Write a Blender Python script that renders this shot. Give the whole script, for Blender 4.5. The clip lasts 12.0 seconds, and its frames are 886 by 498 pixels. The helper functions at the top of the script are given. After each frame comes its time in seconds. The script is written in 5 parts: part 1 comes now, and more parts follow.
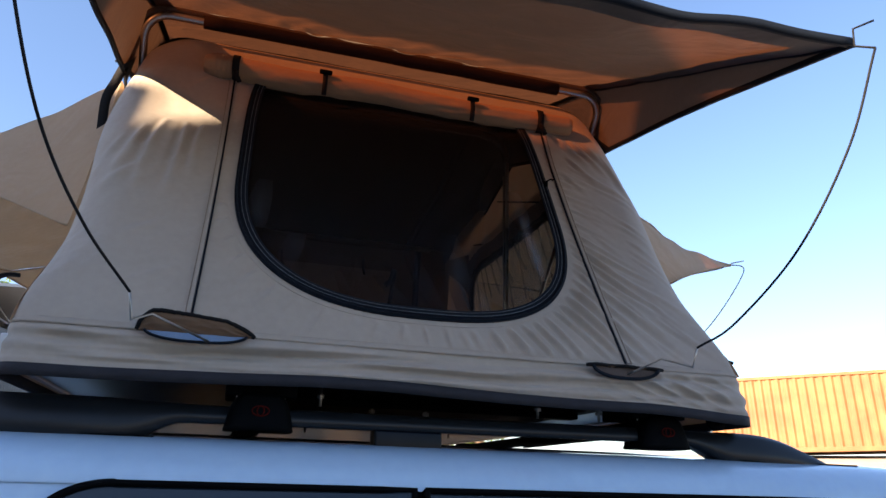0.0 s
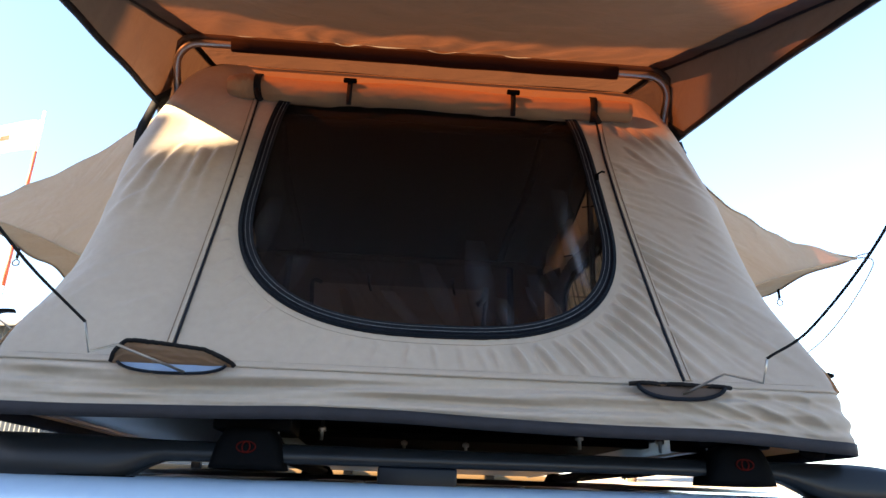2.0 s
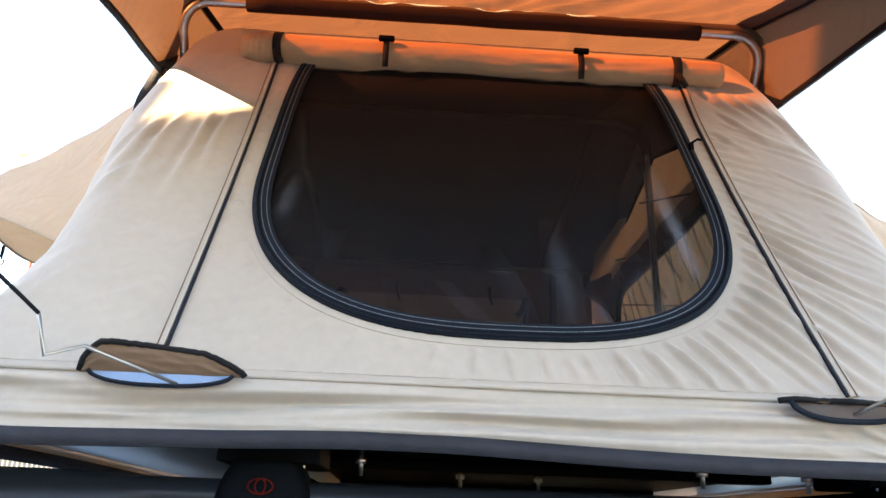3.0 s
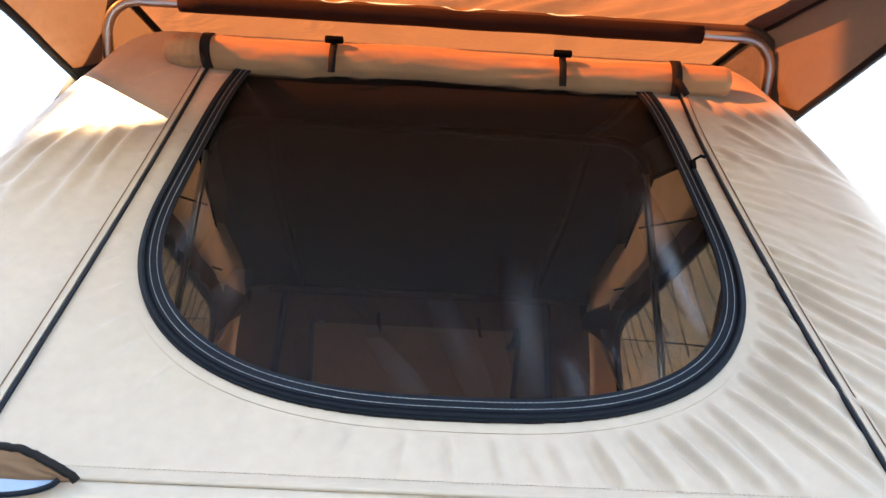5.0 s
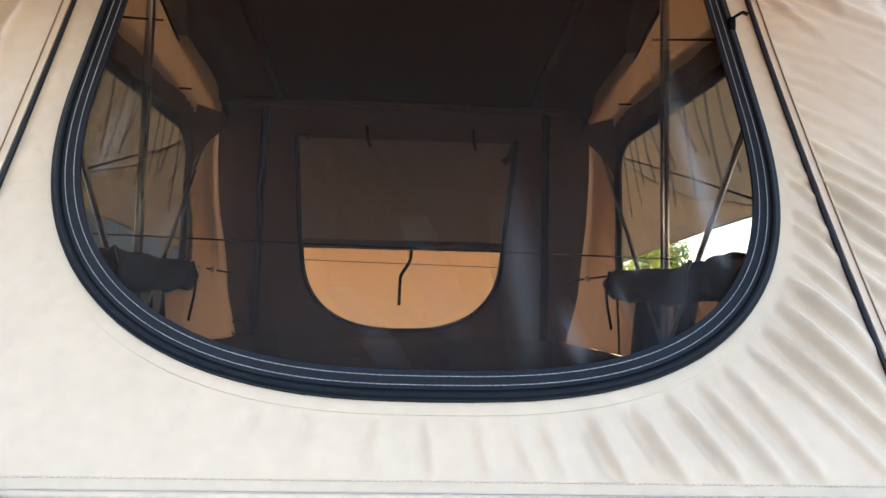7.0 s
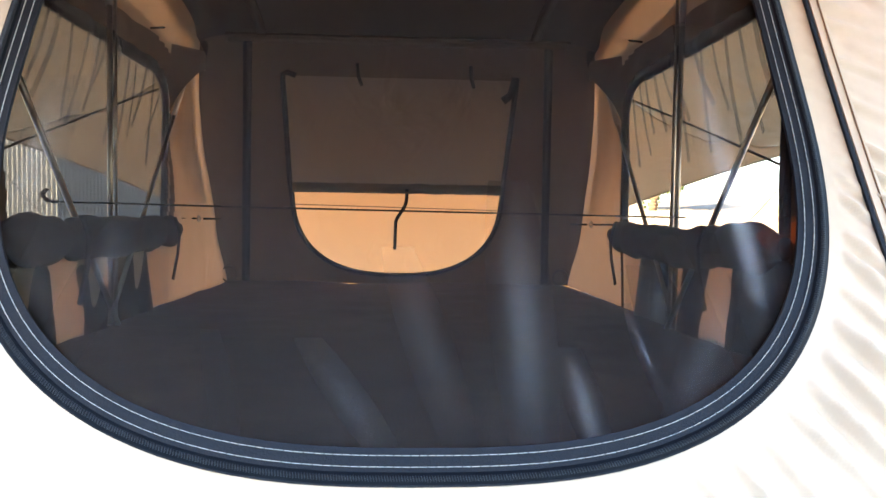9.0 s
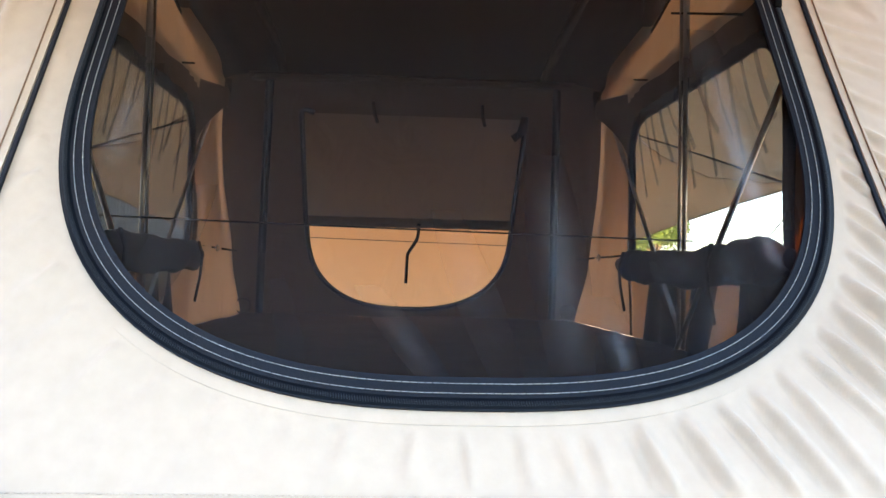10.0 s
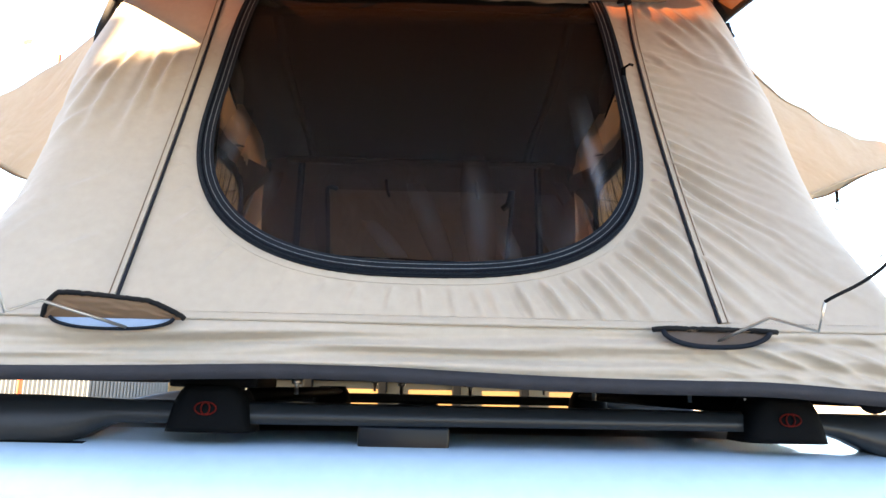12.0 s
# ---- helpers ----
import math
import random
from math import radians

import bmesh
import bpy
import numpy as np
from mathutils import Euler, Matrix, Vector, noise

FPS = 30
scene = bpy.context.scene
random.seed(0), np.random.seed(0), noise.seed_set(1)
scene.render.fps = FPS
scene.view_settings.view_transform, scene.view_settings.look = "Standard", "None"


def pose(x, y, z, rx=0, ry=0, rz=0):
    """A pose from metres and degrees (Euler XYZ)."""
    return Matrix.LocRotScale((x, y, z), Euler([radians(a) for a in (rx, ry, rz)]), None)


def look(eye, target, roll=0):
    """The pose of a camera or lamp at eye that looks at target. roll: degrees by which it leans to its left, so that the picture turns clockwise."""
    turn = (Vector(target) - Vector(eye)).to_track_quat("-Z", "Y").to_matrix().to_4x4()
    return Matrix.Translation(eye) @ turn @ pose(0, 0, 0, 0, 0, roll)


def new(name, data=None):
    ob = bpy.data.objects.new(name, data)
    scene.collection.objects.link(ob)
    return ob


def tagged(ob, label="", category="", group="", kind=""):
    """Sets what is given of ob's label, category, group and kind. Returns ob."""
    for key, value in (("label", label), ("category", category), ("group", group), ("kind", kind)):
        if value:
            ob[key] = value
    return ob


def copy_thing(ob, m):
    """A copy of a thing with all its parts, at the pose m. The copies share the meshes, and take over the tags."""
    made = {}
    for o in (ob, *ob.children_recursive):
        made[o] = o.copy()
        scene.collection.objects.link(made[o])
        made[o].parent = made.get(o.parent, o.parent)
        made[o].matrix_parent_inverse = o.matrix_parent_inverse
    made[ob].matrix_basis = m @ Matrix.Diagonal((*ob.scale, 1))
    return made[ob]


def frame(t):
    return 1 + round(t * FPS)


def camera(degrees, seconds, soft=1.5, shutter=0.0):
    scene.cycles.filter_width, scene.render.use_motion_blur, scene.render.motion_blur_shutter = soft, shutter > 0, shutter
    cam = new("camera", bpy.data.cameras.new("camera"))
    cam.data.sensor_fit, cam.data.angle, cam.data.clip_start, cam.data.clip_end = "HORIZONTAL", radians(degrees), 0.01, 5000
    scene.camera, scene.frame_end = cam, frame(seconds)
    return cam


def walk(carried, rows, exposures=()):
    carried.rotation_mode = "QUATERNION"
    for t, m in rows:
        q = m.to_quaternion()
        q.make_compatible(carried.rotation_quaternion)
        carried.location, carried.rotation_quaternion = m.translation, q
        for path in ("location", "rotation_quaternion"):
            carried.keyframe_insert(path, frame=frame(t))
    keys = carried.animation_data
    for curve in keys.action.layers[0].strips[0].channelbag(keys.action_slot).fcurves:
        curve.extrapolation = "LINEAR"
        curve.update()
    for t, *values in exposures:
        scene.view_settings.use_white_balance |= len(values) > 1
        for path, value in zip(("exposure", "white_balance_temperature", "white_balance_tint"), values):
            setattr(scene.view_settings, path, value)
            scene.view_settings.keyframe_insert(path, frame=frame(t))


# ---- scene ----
cam = camera(64.66, 12.0)
PATH = [
    (0, (-0.325, -1.241, 1.882), (0.205, 0.580, 2.517), 1.6),
    (0.5, (-0.196, -1.223, 1.901), (0.179, 0.636, 2.537), 1.9),
    (1, (-0.069, -1.234, 1.912), (0.198, 0.640, 2.557), 1.9),
    (1.5, (-0.031, -1.220, 1.915), (0.162, 0.659, 2.574), 1.9),
    (2, (-0.057, -1.124, 1.917), (0.075, 0.751, 2.602), 1.8),
    (2.5, (-0.100, -0.962, 1.935), (-0.003, 0.902, 2.652), 2.1),
    (3, (-0.110, -0.830, 1.957), (-0.032, 1.028, 2.692), 2.1),
    (3.2, (-0.116, -0.793, 1.959), (-0.018, 1.058, 2.710), 2.2),
    (5, (-0.019, -0.642, 2.068), (0.038, 1.195, 2.855), 2.3),
    (5.5, (-0.006, -0.612, 2.120), (0.050, 1.282, 2.761), 1.8),
    (6, (-0.010, -0.576, 2.166), (0.071, 1.358, 2.668), 1.1),
    (6.5, (-0.005, -0.560, 2.216), (0.089, 1.412, 2.535), 0.8),
    (7, (-0.002, -0.554, 2.264), (0.087, 1.438, 2.420), 1.3),
    (9, (0.010, -0.452, 2.373), (0.105, 1.544, 2.291), 0.9),
    (9.5, (-0.005, -0.469, 2.345), (0.088, 1.526, 2.244), 1.0),
    (10, (-0.032, -0.514, 2.288), (0.060, 1.483, 2.365), 1.4),
    (10.5, (-0.054, -0.597, 2.192), (0.031, 1.372, 2.537), 1.4),
    (11, (-0.075, -0.709, 2.118), (0.011, 1.258, 2.465), 1.2),
    (11.5, (-0.082, -0.822, 2.102), (0.026, 1.156, 2.383), 1.3),
    (12, (0.031, -0.956, 2.028), (0.060, 1.006, 2.413), 1.2),
]
EXPOSURES = [
    (0.0, 2.40, 6230, 16), (1.0, 2.68, 6430, 16), (1.6, 2.88, 6580, 14), (2.1, 3.55, 6920, 12), (2.6, 4.12, 7170, 11), (3.2, 4.48, 7400, 11), (5.0, 4.72, 7380, 10), (6.0, 4.84, 7540, 10),
    (7.0, 4.86, 7650, 10), (9.0, 5.60, 7320, 10), (9.6, 5.48, 7270, 10), (10.0, 5.06, 7300, 10), (10.4, 4.94, 7450, 10), (10.8, 4.80, 7620, 11), (11.4, 4.65, 7720, 12), (12.0, 4.48, 7620, 12)]
walk(cam, [(t, look(eye, target, roll)) for t, eye, target, roll in PATH], EXPOSURES)

# ---- sky and sun ----
SUN_WAY = Vector((-0.80, -0.35, 0.39)).normalized()
world = bpy.data.worlds.new("sky")
scene.world = world
world.use_nodes = True
wt = world.node_tree
sky = wt.nodes.new("ShaderNodeTexSky")
sky.sky_type = "NISHITA"
sky.sun_disc = False
sky.sun_elevation = math.asin(SUN_WAY.z)
sky.sun_rotation = math.atan2(SUN_WAY.x, SUN_WAY.y)
sky.air_density, sky.dust_density, sky.ozone_density = 1.0, 0.9, 2.0
wt.links.new(sky.outputs[0], wt.nodes["Background"].inputs[0])
wt.nodes["Background"].inputs[1].default_value = 0.062
sun_data = bpy.data.lights.new("sun", "SUN")
sun_data.energy, sun_data.angle, sun_data.color = 5.0, radians(0.3), (1.0, 0.74, 0.46)
sun = new("sun", sun_data)
sun.matrix_world = look(tuple(SUN_WAY * 60), (0, 0, 0))


# ---- materials ----
def nodes_of(name):
    m = bpy.data.materials.new(name)
    m.use_nodes = True
    return m, m.node_tree, m.node_tree.nodes["Principled BSDF"]


def mottled(tree, colour, spread, scale, detail=6.0, stretch=(1, 1, 1), second=None):
    """Base colour that wanders round a mean at two scales; returns the colour socket and the fine factor."""
    n, l = tree.nodes, tree.links
    coord = n.new("ShaderNodeTexCoord")
    mp = n.new("ShaderNodeMapping")
    mp.inputs["Scale"].default_value = stretch
    l.new(coord.outputs["Object"], mp.inputs["Vector"])
    big, fine = n.new("ShaderNodeTexNoise"), n.new("ShaderNodeTexNoise")
    big.inputs["Scale"].default_value, big.inputs["Detail"].default_value = scale, detail
    fine.inputs["Scale"].default_value, fine.inputs["Detail"].default_value = scale * 14, 4.0
    l.new(mp.outputs[0], big.inputs["Vector"]), l.new(mp.outputs[0], fine.inputs["Vector"])
    ramp = n.new("ShaderNodeValToRGB")
    lo = tuple(c * (1 - spread) for c in colour)
    hi = tuple(min(1, c * (1 + spread)) for c in (second or colour))
    ramp.color_ramp.elements[0].color, ramp.color_ramp.elements[1].color = (*lo, 1), (*hi, 1)
    ramp.color_ramp.elements[0].position, ramp.color_ramp.elements[1].position = 0.3, 0.7
    l.new(big.outputs["Fac"], ramp.inputs[0])
    mix = n.new("ShaderNodeMix")
    mix.data_type, mix.blend_type = "RGBA", "OVERLAY"
    mix.inputs["Factor"].default_value = 0.12
    l.new(ramp.outputs[0], mix.inputs["A"]), l.new(fine.outputs["Color"], mix.inputs["B"])
    bw = n.new("ShaderNodeRGBToBW")
    l.new(fine.outputs["Color"], bw.inputs[0])
    l.new(bw.outputs[0], mix.inputs["B"])
    return mix.outputs["Result"], fine.outputs["Fac"], coord


def bumped(tree, height, bsdf, strength, distance):
    b = tree.nodes.new("ShaderNodeBump")
    b.inputs["Strength"].default_value, b.inputs["Distance"].default_value = strength, distance
    tree.links.new(height, b.inputs["Height"])
    tree.links.new(b.outputs[0], bsdf.inputs["Normal"])
    return b


def plain(name, colour, rough, metal=0.0, spec=0.5, spread=0.12, scale=6.0, bump=0.15, distance=0.002, coat=0.0, second=None, stretch=(1, 1, 1)):
    m, t, b = nodes_of(name)
    c, fine, _ = mottled(t, colour, spread, scale, second=second, stretch=stretch)
    t.links.new(c, b.inputs["Base Color"])
    b.inputs["Roughness"].default_value, b.inputs["Metallic"].default_value = rough, metal
    b.inputs["Coat Weight"].default_value = coat
    b.inputs["Specular IOR Level"].default_value = spec
    if bump:
        bumped(t, fine, b, bump, distance)
    return m


def canvas(name, colour, glow, through_share, wrinkle=0.35, straight=0.0, sheen=0.12, spec=0.25):
    """Woven canvas: diffuse cloth that lets part of the light through, tinted; straight is the share that passes the weave unscattered."""
    m, t, b = nodes_of(name)
    n, l = t.nodes, t.links
    c, fine, coord = mottled(t, colour, 0.045, 5.0)
    l.new(c, b.inputs["Base Color"])
    b.inputs["Roughness"].default_value = 0.75
    b.inputs["Specular IOR Level"].default_value = spec
    b.inputs["Sheen Weight"].default_value = sheen
    b.inputs["Sheen Roughness"].default_value = 0.5
    crease = n.new("ShaderNodeTexNoise")
    crease.inputs["Scale"].default_value, crease.inputs["Detail"].default_value, crease.inputs["Distortion"].default_value = 5.0, 2.5, 1.6
    l.new(coord.outputs["Object"], crease.inputs["Vector"])
    add = n.new("ShaderNodeMath")
    add.operation = "MULTIPLY_ADD"
    add.inputs[1].default_value = 0.06
    l.new(fine, add.inputs[0]), l.new(crease.outputs["Fac"], add.inputs[2])
    bp = bumped(t, add.outputs[0], b, wrinkle, 0.02)
    tr = n.new("ShaderNodeBsdfTranslucent")
    tr.inputs["Color"].default_value = (*glow, 1)
    l.new(bp.outputs[0], tr.inputs["Normal"])
    mix = n.new("ShaderNodeMixShader")
    mix.inputs[0].default_value = through_share
    l.new(b.outputs[0], mix.inputs[1]), l.new(tr.outputs[0], mix.inputs[2])
    last_shader = mix
    if straight:
        gap = n.new("ShaderNodeBsdfTransparent")
        gap.inputs["Color"].default_value = (*glow, 1)
        last_shader = n.new("ShaderNodeMixShader")
        last_shader.inputs[0].default_value = straight
        l.new(mix.outputs[0], last_shader.inputs[1]), l.new(gap.outputs[0], last_shader.inputs[2])
    l.new(last_shader.outputs[0], n["Material Output"].inputs["Surface"])
    return m


TAN = (0.354, 0.313, 0.266)
ORANGE = (0.90, 0.40, 0.15)
m_canvas = canvas("tan_canvas", TAN, ORANGE, 0.04)
# rolled flap: the awning's orange light is put into its base colour
m_roll = canvas("orange_lit_canvas", (0.34, 0.205, 0.108), ORANGE, 0.04)
# fly, wing and rear fly cloth: underside shade darkens these base colours
m_fly = canvas("shaded_fly_canvas", (0.045, 0.042, 0.040), (1.0, 0.31, 0.10), 0.028, 0.6, straight=0.122, sheen=0.0)
m_awning = canvas("awning_canvas", (0.36, 0.275, 0.18), (1.0, 0.57, 0.26), 0.19, 0.8)
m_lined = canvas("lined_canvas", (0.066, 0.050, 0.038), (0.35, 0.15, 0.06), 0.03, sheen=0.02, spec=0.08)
# roof cloth near black: the ceiling's dimness is put into its base colour
m_dim = canvas("dim_cloth", (0.0145, 0.0135, 0.0130), (0.3, 0.15, 0.08), 0.0, 0.08, sheen=0.0, spec=0.04)
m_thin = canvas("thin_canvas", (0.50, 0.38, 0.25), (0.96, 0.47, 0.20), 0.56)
m_single = canvas("single_canvas", (0.38, 0.30, 0.215), (0.95, 0.44, 0.19), 0.095)
# brighter copy of the side wall cloth, the corner's extra daylight put in
m_corner = canvas("bright_corner_canvas", (0.42, 0.33, 0.235), (0.95, 0.49, 0.235), 0.15)
m_flap = canvas("flap_canvas", (0.085, 0.06, 0.042), (0.5, 0.3, 0.15), 0.1)
# wing cloth, same tan canvas with the shade put into its colour
m_wing = canvas("shaded_wing_canvas", (0.092, 0.086, 0.084), (1.0, 0.42, 0.19), 0.012, 0.6, straight=0.016, sheen=0.0)
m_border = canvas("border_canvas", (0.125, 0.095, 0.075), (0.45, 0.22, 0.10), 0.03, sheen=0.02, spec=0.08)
m_rear = canvas("rear_fly_canvas", (0.075, 0.062, 0.054), (1.0, 0.34, 0.12), 0.030, 0.6, straight=0.085, sheen=0.0)
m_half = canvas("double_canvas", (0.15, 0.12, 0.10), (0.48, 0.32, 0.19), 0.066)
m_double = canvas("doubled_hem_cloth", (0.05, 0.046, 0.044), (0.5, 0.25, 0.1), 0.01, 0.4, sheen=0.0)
m_hem = plain("dark_grey_tape", (0.02, 0.021, 0.027), 0.7, spec=0.2, scale=40, bump=0.4)
m_tape = plain("black_tape", (0.0038, 0.0072, 0.0135), 0.7, spec=0.15, scale=40, bump=0.4)
m_strap = plain("black_webbing", (0.006, 0.006, 0.007), 0.8, spec=0.2, scale=90, bump=0.5)
m_thread = plain("pale_thread", (0.19, 0.22, 0.24), 0.7, scale=60, bump=0)
m_zip = plain("zip_coil", (0.003, 0.0055, 0.0095), 0.55, spec=0.06, scale=60)
m_teeth = plain("zip_tooth_nylon", (0.012, 0.018, 0.026), 0.5, spec=0.12, scale=60)
m_steel = plain("bright_steel", (0.50, 0.49, 0.47), 0.36, metal=1.0, scale=12, bump=0.05)
m_rod = plain("spring_steel", (0.35, 0.34, 0.31), 0.32, metal=1.0, scale=30, bump=0.05)
m_rubber = plain("black_rubber_sheath", (0.006, 0.0065, 0.008), 0.6, spec=0.15, scale=30)
m_foam = plain("foam_sleeve", (0.014, 0.006, 0.005), 0.85, spec=0.2, scale=50, bump=0.6)
m_board = plain("pale_board", (0.15, 0.168, 0.168), 0.36, metal=0.2, scale=4, bump=0.05)
m_alu = plain("aluminium_channel", (0.50, 0.51, 0.52), 0.35, metal=1.0, scale=8, bump=0.05)
m_black = plain("black_plastic", (0.0022, 0.0027, 0.0034), 0.6, spec=0.03, scale=25, bump=0.25)
m_gloss = plain("gloss_black", (0.003, 0.005, 0.009), 0.3, spec=0.15, scale=10, bump=0.02)
# slot edge: the sky it reflects is put in as a blue base colour
m_frame = plain("sky_blue_frame", (0.15, 0.22, 0.32), 0.4, metal=0.2, scale=8, bump=0.05)
m_brown = canvas("brown_flap", (0.125, 0.078, 0.048), (0.6, 0.35, 0.18), 0.12, 0.6)
m_dull = canvas("dull_brown_lid", (0.075, 0.058, 0.050), (0.4, 0.25, 0.15), 0.05, 0.6)
m_rail = plain("rail_black", (0.0085, 0.0108, 0.0138), 0.36, spec=0.28, scale=18, bump=0.08)
m_mattress = plain("dark_brown_cotton", (0.060, 0.037, 0.027), 0.9, spec=0.15, scale=18, bump=0.5)
m_dark = plain("dark_folded_cloth", (0.032, 0.026, 0.024), 0.9, spec=0.15, scale=10, bump=0.5)
m_car = plain("pale_blue_paint", (0.36, 0.52, 0.70), 0.3, scale=3, spread=0.01, bump=0, coat=1.0)
m_tyre = plain("tyre_rubber", (0.02, 0.02, 0.02), 0.8, scale=30)
m_rim = plain("alloy_rim", (0.45, 0.46, 0.47), 0.3, metal=1.0)
m_red = plain("red_badge", (0.05, 0.005, 0.004), 0.9, spec=0.05, scale=30, bump=0)
m_white = plain("white_mark", (0.78, 0.77, 0.74), 0.6, scale=4)
m_orange = plain("container_orange", (0.20, 0.085, 0.027), 0.55, scale=1.2, spread=0.22, bump=0.2, second=(0.22, 0.10, 0.034))
m_yellow = plain("machine_yellow", (0.105, 0.066, 0.024), 0.5, scale=2.0, spread=0.15)
m_wall = plain("corrugated_grey", (0.07, 0.088, 0.106), 0.45, metal=0.2, scale=0.8, spread=0.1)
m_roofing = plain("roof_sheet", (0.30, 0.32, 0.34), 0.5, scale=0.8)
m_wood = plain("pallet_timber", (0.13, 0.085, 0.045), 0.8, scale=3, spread=0.25, stretch=(1, 1, 8))
m_pole = plain("red_white_pole", (0.50, 0.10, 0.05), 0.5, scale=3)
m_flag = canvas("flag_cloth", (0.75, 0.75, 0.76), (0.8, 0.8, 0.8), 0.35)
m_trunk = plain("bark", (0.12, 0.085, 0.06), 0.9, scale=8, spread=0.3, bump=0.8, distance=0.01)
m_leaf = canvas("leaf", (0.07, 0.11, 0.03), (0.25, 0.40, 0.05), 0.35)
m_render = plain("pale_render", (0.48, 0.46, 0.42), 0.85, scale=1.0)
m_ground = plain("gravel_yard", (0.36, 0.33, 0.28), 0.9, scale=0.6, spread=0.22, bump=0.8, distance=0.03)

m_glass, gt, gb = nodes_of("tinted_glass")
gb.inputs["Base Color"].default_value = (0.012, 0.022, 0.035, 1)
gb.inputs["Roughness"].default_value = 0.04
gb.inputs["Transmission Weight"].default_value = 0.15
gb.inputs["IOR"].default_value = 1.45

# insect screen: fine black net, part open
m_net, nt, nb = nodes_of("insect_net")
nb.inputs["Base Color"].default_value = (0.0113, 0.0122, 0.0142, 1)
nb.inputs["Roughness"].default_value = 0.42
nb.inputs["Sheen Weight"].default_value = 0.0
nb.inputs["Specular IOR Level"].default_value = 0.06
nb.inputs["Sheen Roughness"].default_value = 0.35
nb.inputs["Sheen Tint"].default_value = (0.55, 0.68, 0.9, 1)
clear = nt.nodes.new("ShaderNodeBsdfTransparent")
share = nt.nodes.new("ShaderNodeMixShader")
share.inputs[0].default_value = 0.66
nt.links.new(clear.outputs[0], share.inputs[1])
nt.links.new(nb.outputs[0], share.inputs[2])
nt.links.new(share.outputs[0], nt.nodes["Material Output"].inputs["Surface"])


m_screen, st, sb = nodes_of("side_net")
sb.inputs["Base Color"].default_value = (0.045, 0.042, 0.040, 1)
sb.inputs["Roughness"].default_value = 0.8
sb.inputs["Specular IOR Level"].default_value = 0.1
s_clear, s_share = st.nodes.new("ShaderNodeBsdfTransparent"), st.nodes.new("ShaderNodeMixShader")
s_share.inputs[0].default_value = 0.34
st.links.new(s_clear.outputs[0], s_share.inputs[1])
st.links.new(sb.outputs[0], s_share.inputs[2])
st.links.new(s_share.outputs[0], st.nodes["Material Output"].inputs["Surface"])


# left net: its backlit blue-grey veil is put into colour and opacity
m_veiled, dt, db = nodes_of("veiled_side_net")
db.inputs["Base Color"].default_value = (0.046, 0.052, 0.058, 1)
db.inputs["Roughness"].default_value = 0.8
db.inputs["Specular IOR Level"].default_value = 0.1
d_clear, d_share = dt.nodes.new("ShaderNodeBsdfTransparent"), dt.nodes.new("ShaderNodeMixShader")
d_share.inputs[0].default_value = 0.62
dt.links.new(d_clear.outputs[0], d_share.inputs[1])
dt.links.new(db.outputs[0], d_share.inputs[2])
dt.links.new(d_share.outputs[0], dt.nodes["Material Output"].inputs["Surface"])


m_gather, gt2, gb2 = nodes_of("gathered_net")
gb2.inputs["Base Color"].default_value = (0.030, 0.030, 0.030, 1)
gb2.inputs["Roughness"].default_value = 0.8
g_clear, g_share = gt2.nodes.new("ShaderNodeBsdfTransparent"), gt2.nodes.new("ShaderNodeMixShader")
g_share.inputs[0].default_value = 0.24
gt2.links.new(g_clear.outputs[0], g_share.inputs[1])
gt2.links.new(gb2.outputs[0], g_share.inputs[2])
gt2.links.new(g_share.outputs[0], gt2.nodes["Material Output"].inputs["Surface"])


# ---- mesh helpers ----
def mesh_ob(name, bm, material, parent=None, label="", smooth=True):
    me = bpy.data.meshes.new(name)
    bm.to_mesh(me)
    bm.free()
    me.materials.append(material)
    if smooth:
        for p in me.polygons:
            p.use_smooth = True
    ob = new(name, me)
    if parent is not None:
        ob.parent = parent
    if label:
        tagged(ob, label)
    return ob


def part(name, bm, material, parent, label="", smooth=True):
    return mesh_ob(name, bm, material, parent, label, smooth)


def thing(name, label, category, group="", kind="", at=(0, 0, 0)):
    ob = new(name)
    ob.location = at
    ob.empty_display_size = 0.1
    return tagged(ob, label, category, group, kind)


def at_world(ob):
    """Keeps a child's mesh in world metres under a placed parent."""
    ob.matrix_parent_inverse = Matrix.Translation(-Vector(ob.parent.location))
    return ob


def grid(nu, nv, fn, keep=None, bm=None):
    """A sheet of nu x nv quads from fn(u, v) with u, v in 0..1; keep(u, v) tells which quads stay."""
    bm = bm or bmesh.new()
    vs = [[bm.verts.new(fn(i / nu, j / nv)) for i in range(nu + 1)] for j in range(nv + 1)]
    for j in range(nv):
        for i in range(nu):
            if keep is None or keep((i + 0.5) / nu, (j + 0.5) / nv):
                bm.faces.new((vs[j][i], vs[j][i + 1], vs[j + 1][i + 1], vs[j + 1][i]))
    loose = [v for v in bm.verts if not v.link_faces]
    if loose:
        bmesh.ops.delete(bm, geom=loose, context="VERTS")
    return bm


